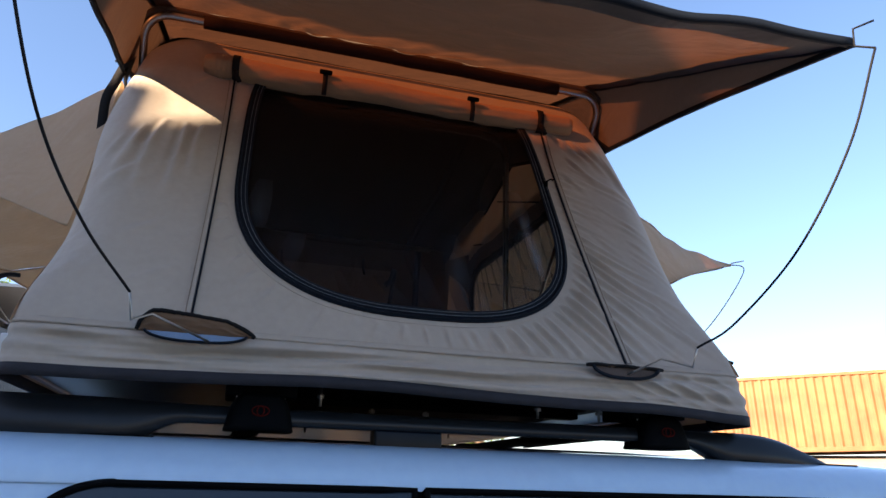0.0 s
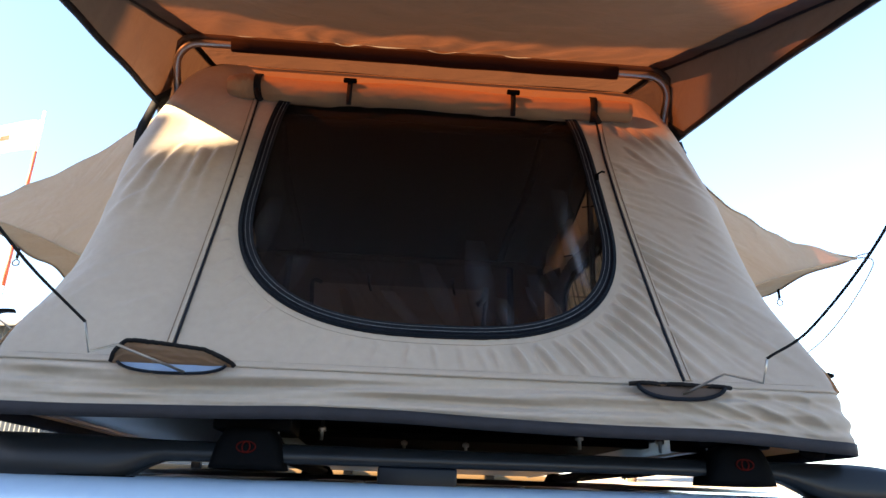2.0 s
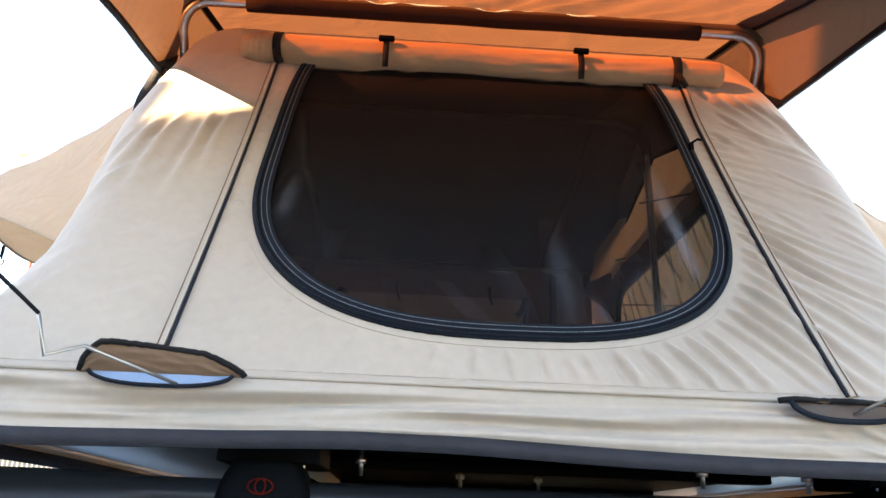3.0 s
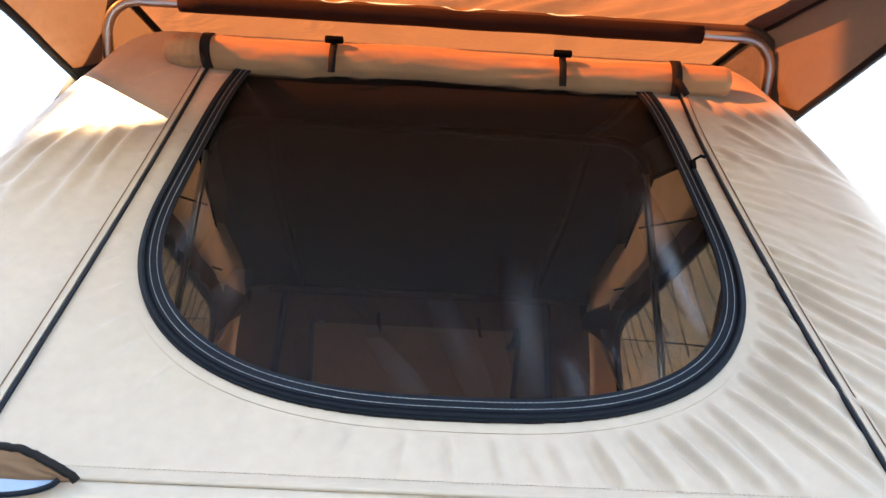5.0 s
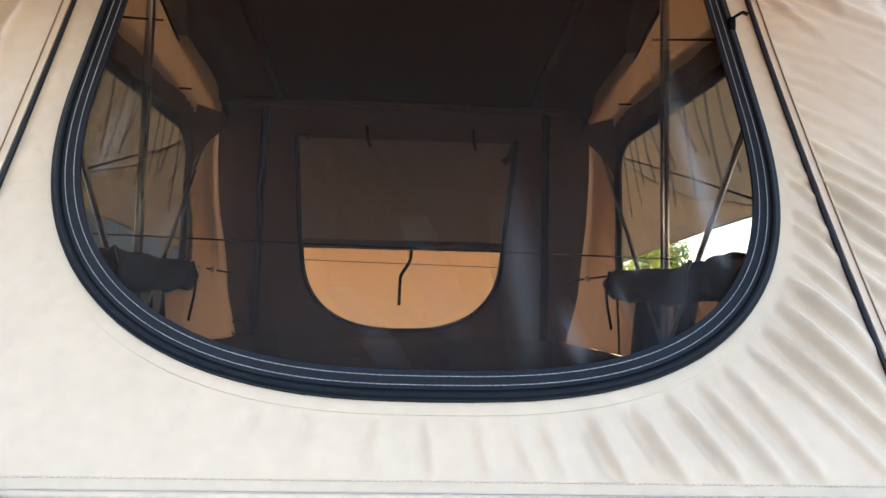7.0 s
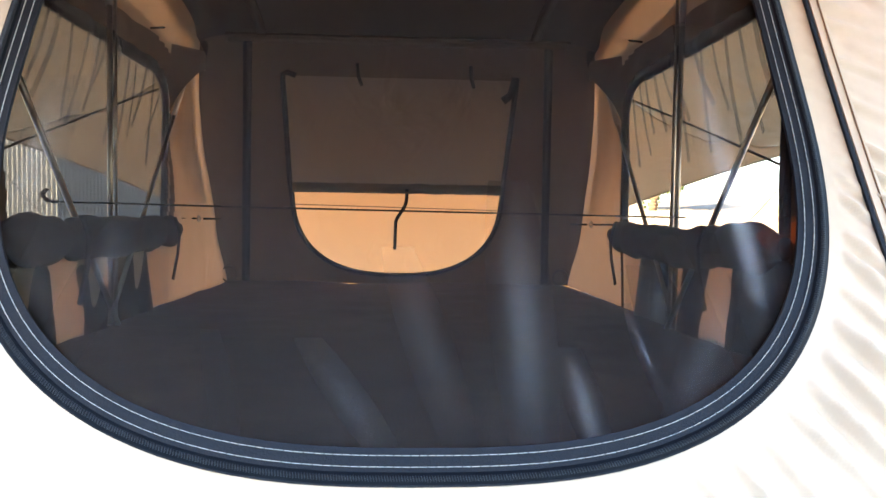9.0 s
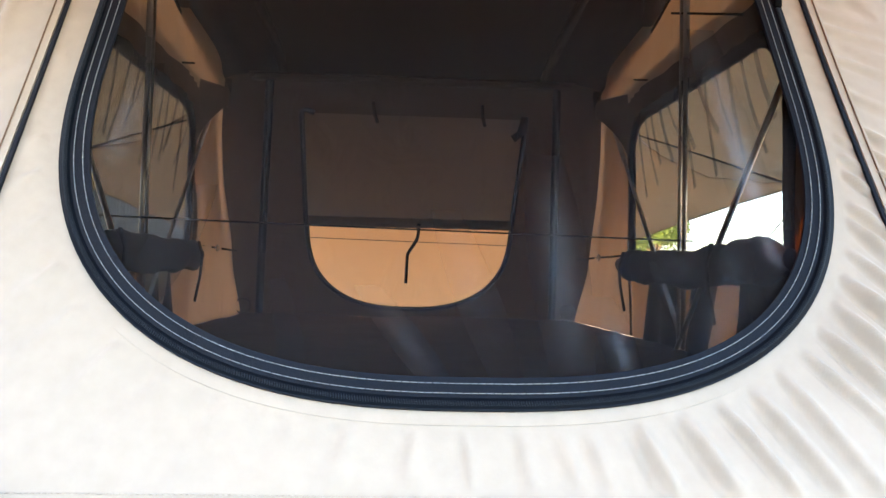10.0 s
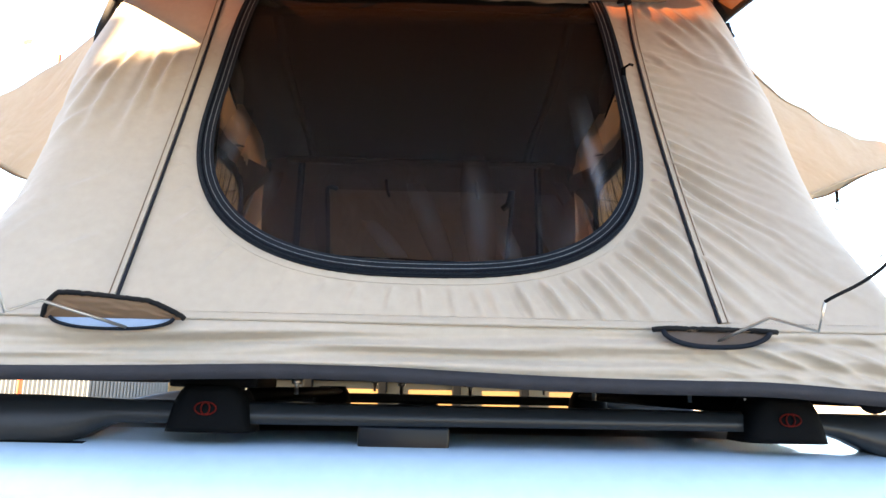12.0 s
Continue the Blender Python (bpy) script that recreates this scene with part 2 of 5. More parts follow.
def sweep(path, ring, closed=False, caps=True, bm=None, up=(0, 0, 1)):
    """Sweeps a ring of (a, b) offsets along points."""
    bm = bm or bmesh.new()
    pts = [Vector(p) for p in path]
    rows, ref = [], Vector(up)
    for i, p in enumerate(pts):
        before = pts[i - 1] if i or closed else p
        after = pts[(i + 1) % len(pts)] if i + 1 < len(pts) or closed else p
        d = (after - before).normalized()
        side = d.cross(ref)
        if side.length < 1e-4:
            side = d.cross(Vector((1, 0, 0)) if abs(d.x) < 0.9 else Vector((0, 1, 0)))
        side.normalize()
        top = side.cross(d).normalized()
        ref = top
        rows.append([bm.verts.new(p + side * a + top * b) for a, b in ring])
    n = len(ring)
    for i in range(len(rows) if closed else len(rows) - 1):
        a, b = rows[i], rows[(i + 1) % len(rows)]
        for k in range(n):
            bm.faces.new((a[k], a[(k + 1) % n], b[(k + 1) % n], b[k]))
    if caps and not closed:
        bm.faces.new(rows[0][::-1])
        bm.faces.new(rows[-1])
    return bm


def circle(r, n=10):
    return [(r * math.cos(2 * math.pi * k / n), r * math.sin(2 * math.pi * k / n)) for k in range(n)]


def slab(a, b):
    return [(-a, -b), (a, -b), (a, b), (-a, b)]


def tube(path, r, n=10, closed=False, bm=None):
    return sweep(path, circle(r, n), closed=closed, bm=bm)


def smooth_path(points, steps=8):
    """Catmull-Rom through points."""
    p = [Vector(q) for q in points]
    p = [p[0] * 2 - p[1], *p, p[-1] * 2 - p[-2]]
    out = []
    for i in range(1, len(p) - 2):
        for k in range(steps):
            t = k / steps
            out.append(0.5 * ((2 * p[i]) + (p[i + 1] - p[i - 1]) * t + (2 * p[i - 1] - 5 * p[i] + 4 * p[i + 1] - p[i + 2]) * t * t
                              + (3 * p[i] - p[i - 1] - 3 * p[i + 1] + p[i + 2]) * t ** 3))
    out.append(p[-2])
    return out


def block(x0, x1, y0, y1, z0, z1, bevel=0.0, bm=None, seg=2):
    own = bm is None
    bm = bm or bmesh.new()
    made = bmesh.ops.create_cube(bm, size=1.0)
    bmesh.ops.transform(bm, matrix=Matrix.LocRotScale(((x0 + x1) / 2, (y0 + y1) / 2, (z0 + z1) / 2), None, (x1 - x0, y1 - y0, z1 - z0)), verts=made["verts"])
    if bevel:
        es = [e for e in bm.edges if any(v in set(made["verts"]) for v in e.verts)] if not own else bm.edges[:]
        bmesh.ops.bevel(bm, geom=es, offset=bevel, segments=seg, affect="EDGES", profile=0.6)
    return bm


def prism(outline, lo, hi, axis="y", bevel=0.0):
    """Extrudes a closed outline of two coordinates along an axis."""
    bm = bmesh.new()
    def at(p, w):
        return (p[0], w, p[1]) if axis == "y" else (w, p[0], p[1]) if axis == "x" else (p[0], p[1], w)
    a, b = [bm.verts.new(at(p, lo)) for p in outline], [bm.verts.new(at(p, hi)) for p in outline]
    n = len(outline)
    bm.faces.new(a[::-1]), bm.faces.new(b)
    for k in range(n):
        bm.faces.new((a[k], a[(k + 1) % n], b[(k + 1) % n], b[k]))
    bmesh.ops.recalc_face_normals(bm, faces=bm.faces[:])
    if bevel:
        bmesh.ops.bevel(bm, geom=bm.edges[:], offset=bevel, segments=2, affect="EDGES")
    return bm


def wave(x, y, seed):
    return noise.noise(Vector((x, y, seed)))


def step(a, b, v):
    t = min(1.0, max(0.0, (v - a) / (b - a)))
    return t * t * (3 - 2 * t)


# ---- ground ----
def ground_height(x, y):
    d = math.hypot(x, y - 0.6)
    return 3.25 * step(5.0, 30.0, d) * step(-6.0, 14.0, y) + 0.012 * wave(x * 0.8, y * 0.8, 3.0)


bm = bmesh.new()
rings = [0, 1, 2, 3, 4.5, 6, 8, 10, 12, 14, 17, 20, 24, 28, 33, 40, 60, 120, 300, 900, 3000]
last = None
for r in rings:
    row = [bm.verts.new((r * math.cos(a), 0.6 + r * math.sin(a), ground_height(r * math.cos(a), 0.6 + r * math.sin(a)))) for a in (2 * math.pi * k / 72 for k in range(72))] if r else [bm.verts.new((0, 0.6, 0))]
    if last:
        for k in range(72):
            if len(last) == 1:
                bm.faces.new((last[0], row[k], row[(k + 1) % 72]))
            else:
                bm.faces.new((last[k], row[k], row[(k + 1) % 72], last[(k + 1) % 72]))
    last = row
tagged(mesh_ob("ground", bm, m_ground), "pale dusty gravel yard sloping up behind", "ground", kind="structure")

# ---- the roof-top tent ----
HALF, LONG = 0.70, 2.40
Z_HEM, Z_SEAM = 2.042, 2.112
LEAN_Y = 0.51
Z_BOW, Y_BOW = 2.985, 0.435
Z_TOP = 3.27
tent = thing("rooftop_tent", "open tan canvas roof-top tent with rolled-up window flap and awnings", "tent", at=(0, 1.2, Z_HEM))


def tp(name, bm, material, parent=None, label="", smooth=True):
    ob = part(name, bm, material, parent or tent, label, smooth)
    if parent is None:
        at_world(ob)
    return ob


WALL_LEN = math.hypot(1, LEAN_Y)


# the window's outline: a middle point, and half-widths, roundness and draw-in of its two sides
WIN_X, WIN_S, WIN_DEEP = 0.013, 0.441, 0.3635
WIN_SIDES = {-1: (0.3823, 2.58, 0.0241), 1: (0.3687, 2.84, 0.0269)}


def window_half(s, side):
    """Half the window's width on one side at s metres up the sloping wall; 0 outside."""
    half, round_, draw = WIN_SIDES[side]
    if s <= WIN_S - WIN_DEEP or s > 0.842:
        return 0.0
    if s < WIN_S:
        return half * (1 - ((WIN_S - s) / WIN_DEEP) ** round_) ** (1 / round_)
    return half - draw * ((s - WIN_S) / 0.4) ** 5.0


def window_ring(grow=0.0, n=64):
    """The window's outline from top left round the bottom to top right as (x, s), moved outwards by grow."""
    pts = []
    for k in range(17):
        s = 0.83 - (0.83 - WIN_S) * k / 16
        pts.append((WIN_X - window_half(s, -1), s))
    for k in range(1, n):
        a = math.pi * k / n
        c, d = math.cos(a), math.sin(a)
        half, round_, _ = WIN_SIDES[-1 if c > 0 else 1]
        pts.append((WIN_X - half * math.copysign(abs(c) ** (2 / round_), c), WIN_S - WIN_DEEP * d ** (2 / round_)))
    for k in range(17):
        s = WIN_S + (0.83 - WIN_S) * k / 16
        pts.append((WIN_X + window_half(s, 1), s))
    if not grow:
        return pts
    out = []
    for i, (x, s) in enumerate(pts):
        a, b = pts[max(0, i - 1)], pts[min(len(pts) - 1, i + 1)]
        tx, ts = b[0] - a[0], b[1] - a[1]
        m = math.hypot(tx, ts)
        out.append((x + grow * ts / m, s - grow * tx / m))
    return out


def ring_gap(x, s):
    """Metres from the window's edge, outwards."""
    side = -1 if x < WIN_X else 1
    half, round_, _ = WIN_SIDES[side]
    if s < WIN_S:
        g = (abs(x - WIN_X) / half) ** round_ + ((WIN_S - s) / WIN_DEEP) ** round_
        return (g ** (1 / round_) - 1) * 0.365
    return abs(x - WIN_X) - window_half(min(s, 0.84), side)


FOLD_STEP = 0.0025
FOLD_X, FOLD_S = np.meshgrid(np.arange(-0.72, 0.7201, FOLD_STEP), np.arange(-0.02, 1.0951, FOLD_STEP))
FOLD_H = np.zeros_like(FOLD_X)


def press_fold(x0, s0, way, length, width, height, bend=0.0, lead=0.12):
    """Adds one long ridge with a hollow beside it to the front wall's relief."""
    c, d = math.cos(way), math.sin(way)
    along = ((FOLD_X - x0) * c + (FOLD_S - s0) * d) / length
    off = -(FOLD_X - x0) * d + (FOLD_S - s0) * c - bend * length * 4 * along * (1 - along)
    near = (along > 0) & (along < 1) & (np.abs(off) < width * 5)
    t, q = along[near], off[near] / (width * (0.75 + 0.6 * along[near]))
    shape = np.exp(-(np.where(q > 0, q * 0.75, q * 1.25)) ** 2) - 0.55 * np.exp(-((q + 1.7) / 1.1) ** 2)
    FOLD_H[near] += height * shape * np.minimum(1, t / lead) ** 0.7 * (1 - t) ** 0.75


fold_rnd = random.Random(11)
# pulls that fan out from the window's seam, strongest at the lower right
rim, run, last_at = window_ring(0.016), 0.0, None
for (xa, sa), (xb, sb) in zip(rim, rim[1:]):
    run += math.hypot(xb - xa, sb - sa)
    right = step(-0.02, 0.30, xa)
    gap_now = 0.021 + 0.012 * (1 - right) * (xa < 0.02)
    if last_at is None or run - last_at > gap_now * fold_rnd.uniform(0.75, 1.25):
        last_at = run
        if sa > 0.62:
            if fold_rnd.random() < 0.8:
                press_fold(xa, sa, (-0.9 if xa > 0 else math.pi + 0.9) + fold_rnd.uniform(-0.3, 0.3), fold_rnd.uniform(0.02, 0.04), 0.0035, 0.0012)
            continue
        hub_x = -0.15 * math.tanh((xa + 0.03) / 0.10)
        way = math.atan2(sa - 0.75, xa - hub_x) + fold_rnd.uniform(-0.07, 0.07)
        low = step(0.50, 0.30, sa)
        if xa > -0.06:
            size, length = (0.0034 + 0.0046 * right) * (0.35 + 0.65 * low), fold_rnd.uniform(0.08, 0.15) + 0.14 * right * low
        else:
            size, length = 0.0022, fold_rnd.uniform(0.05, 0.12)
        press_fold(xa, sa, way, length, fold_rnd.uniform(0.0040, 0.0068) if xa > 0 else fold_rnd.uniform(0.006, 0.010), size * fold_rnd.uniform(0.75, 1.75), fold_rnd.uniform(-0.03, 0.03))
# slanting creases across the right panel and its lower corner
for k in range(34):
    x0, s0 = fold_rnd.uniform(0.40, 0.56), fold_rnd.uniform(0.10, 0.66)
    press_fold(x0, s0, -0.85 + 0.45 * (s0 - 0.1) + fold_rnd.uniform(-0.16, 0.16), fold_rnd.uniform(0.09, 0.22), fold_rnd.uniform(0.0045, 0.008), fold_rnd.uniform(0.0016, 0.0046), fold_rnd.uniform(-0.04, 0.04), 0.35)
# deep hollows under the bow at the upper left, softer ones at the upper right
for x0, s0, way, length, width, height in ((-0.535, 0.60, -1.70, 0.26, 0.011, 0.0044), (-0.492, 0.60, -1.62, 0.26, 0.010, 0.0042), (-0.575, 0.57, -1.85, 0.22, 0.012, 0.0036), (-0.455, 0.60, -1.60, 0.20, 0.009, 0.0036), (-0.61, 0.53, -1.95, 0.18, 0.012, 0.0020), (-0.455, 0.80, -2.2, 0.10, 0.010, 0.0012),
                                           (0.455, 0.80, -0.95, 0.16, 0.010, 0.0036), (0.50, 0.79, -1.05, 0.20, 0.010, 0.0034), (0.54, 0.78, -1.15, 0.24, 0.012, 0.0030), (0.47, 0.70, -1.0, 0.14, 0.008, 0.0026), (0.585, 0.74, -1.25, 0.22, 0.012, 0.0026), (0.44, 0.62, -0.9, 0.10, 0.007, 0.0022)):
    press_fold(x0, s0, way, length, width * 0.9, height * 2.6, fold_rnd.uniform(-0.05, 0.05), 0.3)
# faint drags on the left panel
for k in range(16):
    press_fold(fold_rnd.uniform(-0.64, -0.42), fold_rnd.uniform(0.12, 0.55), math.pi + fold_rnd.uniform(0.5, 1.0), fold_rnd.uniform(0.08, 0.18), fold_rnd.uniform(0.008, 0.013), fold_rnd.uniform(0.0018, 0.0036), 0.0, 0.4)


def wall_fold(x, s):
    """Relief of the front wall, metres out of its plane."""
    gap = ring_gap(x, s)
    i, j = (x + 0.72) / FOLD_STEP, (s + 0.02) / FOLD_STEP
    i0, j0 = min(int(i), FOLD_H.shape[1] - 2), min(int(j), FOLD_H.shape[0] - 2)
    a, b = i - i0, j - j0
    f = (FOLD_H[j0, i0] * (1 - a) + FOLD_H[j0, i0 + 1] * a) * (1 - b) + (FOLD_H[j0 + 1, i0] * (1 - a) + FOLD_H[j0 + 1, i0 + 1] * a) * b
    soft = 0.0050 * wave(x * 5, s * 5, 9.0) + 0.0022 * wave(x * 11 + s * 5, s * 9, 11.0)
    f += soft * (0.06 + 0.94 * step(0.012, 0.09, gap))
    pipe = math.exp(-((abs(x) - pipe_x(s, -1 if x < 0 else 1)) / 0.012) ** 2)
    return f * step(0.006, 0.028, s) * (1 - 0.8 * pipe) * step(0.006, 0.016, gap)


def pipe_x(s, side):
    """Where the dark piping runs beside the window."""
    if side < 0:
        return 0.408 - 0.004 * math.sin(math.pi * min(1.0, s / 0.8))
    return 0.412 + 0.021 * max(0.0, 1 - s / 0.55) ** 2 + 0.008 * step(0.62, 0.84, s)


def taper(s):
    """How far the front wall's upper corners draw in."""
    return 0.012 * step(0, 0.4, s) + 0.055 * min(1.0, max(0.0, (s - 0.5) / 0.48)) ** 1.5


def wall_point(x, s, out=0.0, flat=False):
    """A point of the front wall: x across, s metres up its slope."""
    t = (s / WALL_LEN)
    pull = LEFT_IN * step(-0.45, -0.70, x) * step(0.75, 0.25, s)
    turn = 0.10 * step(0.0, 0.25, s) + 0.012
    edge = HALF - taper(s)
    over = max(0.0, abs(x) - (edge - turn)) / turn
    f = (0.0 if flat else wall_fold(x, s)) + out
    drop = turn * (1 - math.sqrt(max(0.0, 1 - min(1, over) ** 2)))
    if s <= S_BEND:
        return Vector((x + pull, 0.010 + LEAN_Y * t + drop - f * 0.89, Z_SEAM + t + f * 0.455))
    # the head of the wall rolls back over the shoulder towards the roof
    a0 = math.atan2(1, LEAN_Y)
    a = a0 - (s - S_BEND) / R_BEND
    y = 0.010 + LEAN_Y * S_BEND / WALL_LEN + R_BEND * (math.sin(a0) - math.sin(a))
    z = Z_SEAM + S_BEND / WALL_LEN + R_BEND * (math.cos(a) - math.cos(a0))
    w = step(S_BEND, S_TOP, s)
    return Vector((x, y + drop * (1 - w + w * math.sin(a)) - f * math.sin(a), z - drop * w * math.cos(a) + f * math.cos(a)))


S_BEND, R_BEND, S_TOP, LEFT_IN = 0.888, 0.236, 1.072, 0.022


def outside_window(x, s):
    return abs(x - WIN_X) > window_half(s, -1 if x < WIN_X else 1) - 0.004


bm = grid(640, 420, lambda u, v: wall_point((u * 2 - 1) * (HALF - taper(v * S_TOP)), v * S_TOP),
          keep=lambda u, v: outside_window((u * 2 - 1) * (HALF - taper(v * S_TOP)), v * S_TOP))
front_wall = tp("front_wall", bm, m_canvas, label="tan canvas wall with folds round its window")

# stitched band along the foot of the wall
tp("foot_band", grid(200, 3, lambda u, v: wall_point((u * 2 - 1) * 0.665, 0.001 + 0.013 * v, 0.0016 * math.sin(math.pi * min(1, 0.25 + v * 0.9)), True)), m_canvas)
bm = bmesh.new()
for k in range(300):
    x = -0.66 + 1.32 * k / 300
    sweep([wall_point(x, 0.0115, 0.0022, True), wall_point(x + 0.0030, 0.0115, 0.0022, True)], slab(0.0003, 0.0003), bm=bm, up=(0, -0.89, 0.455))
tp("foot_stitching", bm, m_canvas, label="fine tan stitching")

# window: binding, zip, stitching, net
def strip(offset, width, rise, height):
    mid = [wall_point(x, s, rise, True) for x, s in window_ring(offset)]
    out_dir = Vector((0, -0.89, 0.455))
    return sweep(mid, [(-width / 2, -height), (width / 2, -height), (width / 2, height), (-width / 2, height)], up=out_dir)

binding = tp("window_binding", strip(-0.0125, 0.027, 0.004, 0.0018), m_tape, label="broad black tape round the window", smooth=False)
part("zip", strip(-0.0045, 0.0085, 0.0056, 0.0008), m_zip, binding, "black coil zip")
for off in (-0.0125, -0.0205):
    bm = bmesh.new()
    path = [wall_point(x, s, 0.0066, True) for x, s in window_ring(off)]
    dense = []
    for a, b in zip(path, path[1:]):
        n = max(1, int((b - a).length / 0.006))
        dense += [a.lerp(b, k / n) for k in range(n)]
    for k in range(0, len(dense) - 1, 1):
        a, b = dense[k], dense[k + 1]
        sweep([a, a.lerp(b, 0.90)], slab(0.00028, 0.0003), bm=bm, up=(0, -0.89, 0.455))
    part("stitching", bm, m_thread, binding, "pale double stitching")
tp("seam_allowance", strip(0.0065, 0.011, 0.0006, 0.0006), m_canvas, smooth=False)
# zip teeth, a fine ladder along the coil
bm = bmesh.new()
path = [wall_point(x, q, 0.0068, True) for x, q in window_ring(-0.0045)]
ladder = []
for p, q in zip(path, path[1:]):
    n = max(1, int((q - p).length / 0.0020))
    ladder += [(p.lerp(q, k / n), (q - p).normalized()) for k in range(n)]
for p, d in ladder:
    across = d.cross(Vector((0, -0.89, 0.455))).normalized() * 0.0020 + d * 0.0005
    sweep([p - across, p + across], slab(0.0004, 0.0003), bm=bm, up=(0, -0.89, 0.455))
tagged(part("zip_teeth", bm, m_teeth, binding, "fine zip teeth"), "fine zip teeth", kind="stuff")
zs = wall_point(0.378, 0.555, 0.008, True)
slider = tp("zip_slider", block(zs.x - 0.0045, zs.x + 0.0045, zs.y - 0.004, zs.y + 0.004, zs.z - 0.008, zs.z + 0.008, 0.002), m_black)
part("pull_tab", sweep([zs + Vector((0.0, -0.004, 0.006)), zs + Vector((0.010, -0.008, 0.012)), zs + Vector((0.017, -0.008, 0.010))], slab(0.0025, 0.0012)), m_black, slider)


def net_point(u, v):
    s = WIN_S - WIN_DEEP - 0.002 + v * 0.785
    q = max(WIN_S - WIN_DEEP + 0.0004, min(0.83, s))
    left, right = WIN_X - window_half(q, -1) - 0.002, WIN_X + window_half(q, 1) + 0.002
    x = left + (right - left) * u
    f = -0.004 - 0.018 * math.sin(math.pi * min(1, v * 1.1)) * (1 - (u * 2 - 1) ** 2)
    f += 0.007 * math.sin(38 * (x - 0.35 * s) + 2.5 * wave(x * 4, s * 3, 20)) * step(0.55, 0.1, s) * step(-0.1, 0.15, x) * (1 - abs(u * 2 - 1) ** 6)
    f += 0.005 * math.sin(30 * (x + 0.5 * s) + 2.5 * wave(x * 4, s * 3, 25)) * step(0.5, 0.1, s) * step(0.05, -0.15, x) * (1 - abs(u * 2 - 1) ** 6)
    t = s / WALL_LEN
    return Vector((x, 0.010 + LEAN_Y * t - f * 0.89, Z_SEAM + t + f * 0.455))


window_net = tp("window_net", grid(90, 70, net_point), m_net, label="black insect net with soft creases")

# dark piping down the wall on both sides of the window
for sx in (-1, 1):
    path = [wall_point(sx * pipe_x(0.01 + 0.82 * k / 60, sx), 0.01 + 0.82 * k / 60, 0.0022, True) for k in range(61)]
    pip = tp("piping", sweep(path, slab(0.0018, 0.0016), up=(0, -0.89, 0.455)), m_tape, label="black piping", smooth=False)
    part("piping_welt", sweep([p + Vector((sx * 0.0090, 0.001, 0)) for p in path], slab(0.0058, 0.0030), up=(0, -0.89, 0.455)), m_canvas, pip, smooth=False)
    part("welt_stitching", sweep([p + Vector((sx * 0.0110, -0.0024, 0.0014)) for p in path], slab(0.0004, 0.0008), up=(0, -0.89, 0.455)), m_brown, pip)

# skylight on the net's creases, painted as pale blue streaks
m_crease, ct, cb_ = nodes_of("crease_sheen")
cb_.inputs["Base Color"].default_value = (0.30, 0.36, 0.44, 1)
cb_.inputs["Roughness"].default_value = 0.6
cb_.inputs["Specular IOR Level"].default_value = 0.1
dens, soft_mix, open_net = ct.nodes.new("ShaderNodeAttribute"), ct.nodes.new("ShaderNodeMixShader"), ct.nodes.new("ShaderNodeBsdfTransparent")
dens.attribute_name = "sheen_share"
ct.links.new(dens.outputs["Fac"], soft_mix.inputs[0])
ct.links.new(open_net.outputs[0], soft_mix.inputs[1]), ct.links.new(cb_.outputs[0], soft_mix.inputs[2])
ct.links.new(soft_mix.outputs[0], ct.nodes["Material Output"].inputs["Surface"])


def crease_sheen(x0, s0, x1, s1, width, strong, bend=0.0):
    """A soft crease from (x0, s0) down to (x1, s1), its sky sheen painted on."""
    bm = bmesh.new()
    lay = bm.verts.layers.float.new("sheen_share")
    n, m = 28, 16
    apart = 0.0013 * len(window_net.children)
    rows = []
    for j in range(n + 1):
        v = j / n
        cx, cs = x0 + (x1 - x0) * v + bend * math.sin(math.pi * v), s0 + (s1 - s0) * v
        w = 0.95 * width * (0.35 + 0.65 * math.sin(math.pi * min(1, 0.15 + 0.75 * v)))
        row = []
        for i in range(m + 1):
            u = i / m * 2 - 1
            x, q = cx + u * w * 0.5, cs
            t = q / WALL_LEN
            lift = -0.002 - apart + 0.004 * (1 - u * u) * math.sin(math.pi * v)
            p = bm.verts.new((x, 0.010 + LEAN_Y * t - lift * 0.89, Z_SEAM + t + lift * 0.455))
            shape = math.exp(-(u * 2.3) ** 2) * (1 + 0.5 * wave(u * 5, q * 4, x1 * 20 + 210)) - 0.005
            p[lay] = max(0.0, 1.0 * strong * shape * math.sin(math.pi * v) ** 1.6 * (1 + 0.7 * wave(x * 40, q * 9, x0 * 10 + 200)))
            row.append(p)
        rows.append(row)
    for p, q in zip(rows, rows[1:]):
        for i in range(m):
            bm.faces.new((p[i], p[i + 1], q[i + 1], q[i]))
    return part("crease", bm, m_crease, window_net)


crease_sheen(0.096, 0.334, 0.106, 0.088, 0.058, 0.080)
crease_sheen(0.136, 0.183, 0.156, 0.092, 0.034, 0.077)
crease_sheen(0.276, 0.267, 0.205, 0.105, 0.044, 0.050, 0.010)
crease_sheen(0.287, 0.520, 0.305, 0.145, 0.050, 0.200)
crease_sheen(-0.001, 0.271, 0.055, 0.092, 0.044, 0.030)
crease_sheen(-0.070, 0.191, 0.005, 0.086, 0.037, 0.034)
crease_sheen(-0.308, 0.443, -0.327, 0.230, 0.051, 0.084)
crease_sheen(-0.230, 0.294, -0.268, 0.150, 0.048, 0.084)
crease_sheen(0.332, 0.328, 0.322, 0.190, 0.034, 0.062)
crease_sheen(0.192, 0.225, 0.226, 0.118, 0.012, 0.130, -0.006)
crease_sheen(0.212, 0.260, 0.244, 0.120, 0.052, 0.070)
crease_sheen(0.236, 0.290, 0.270, 0.140, 0.026, 0.110, 0.004)
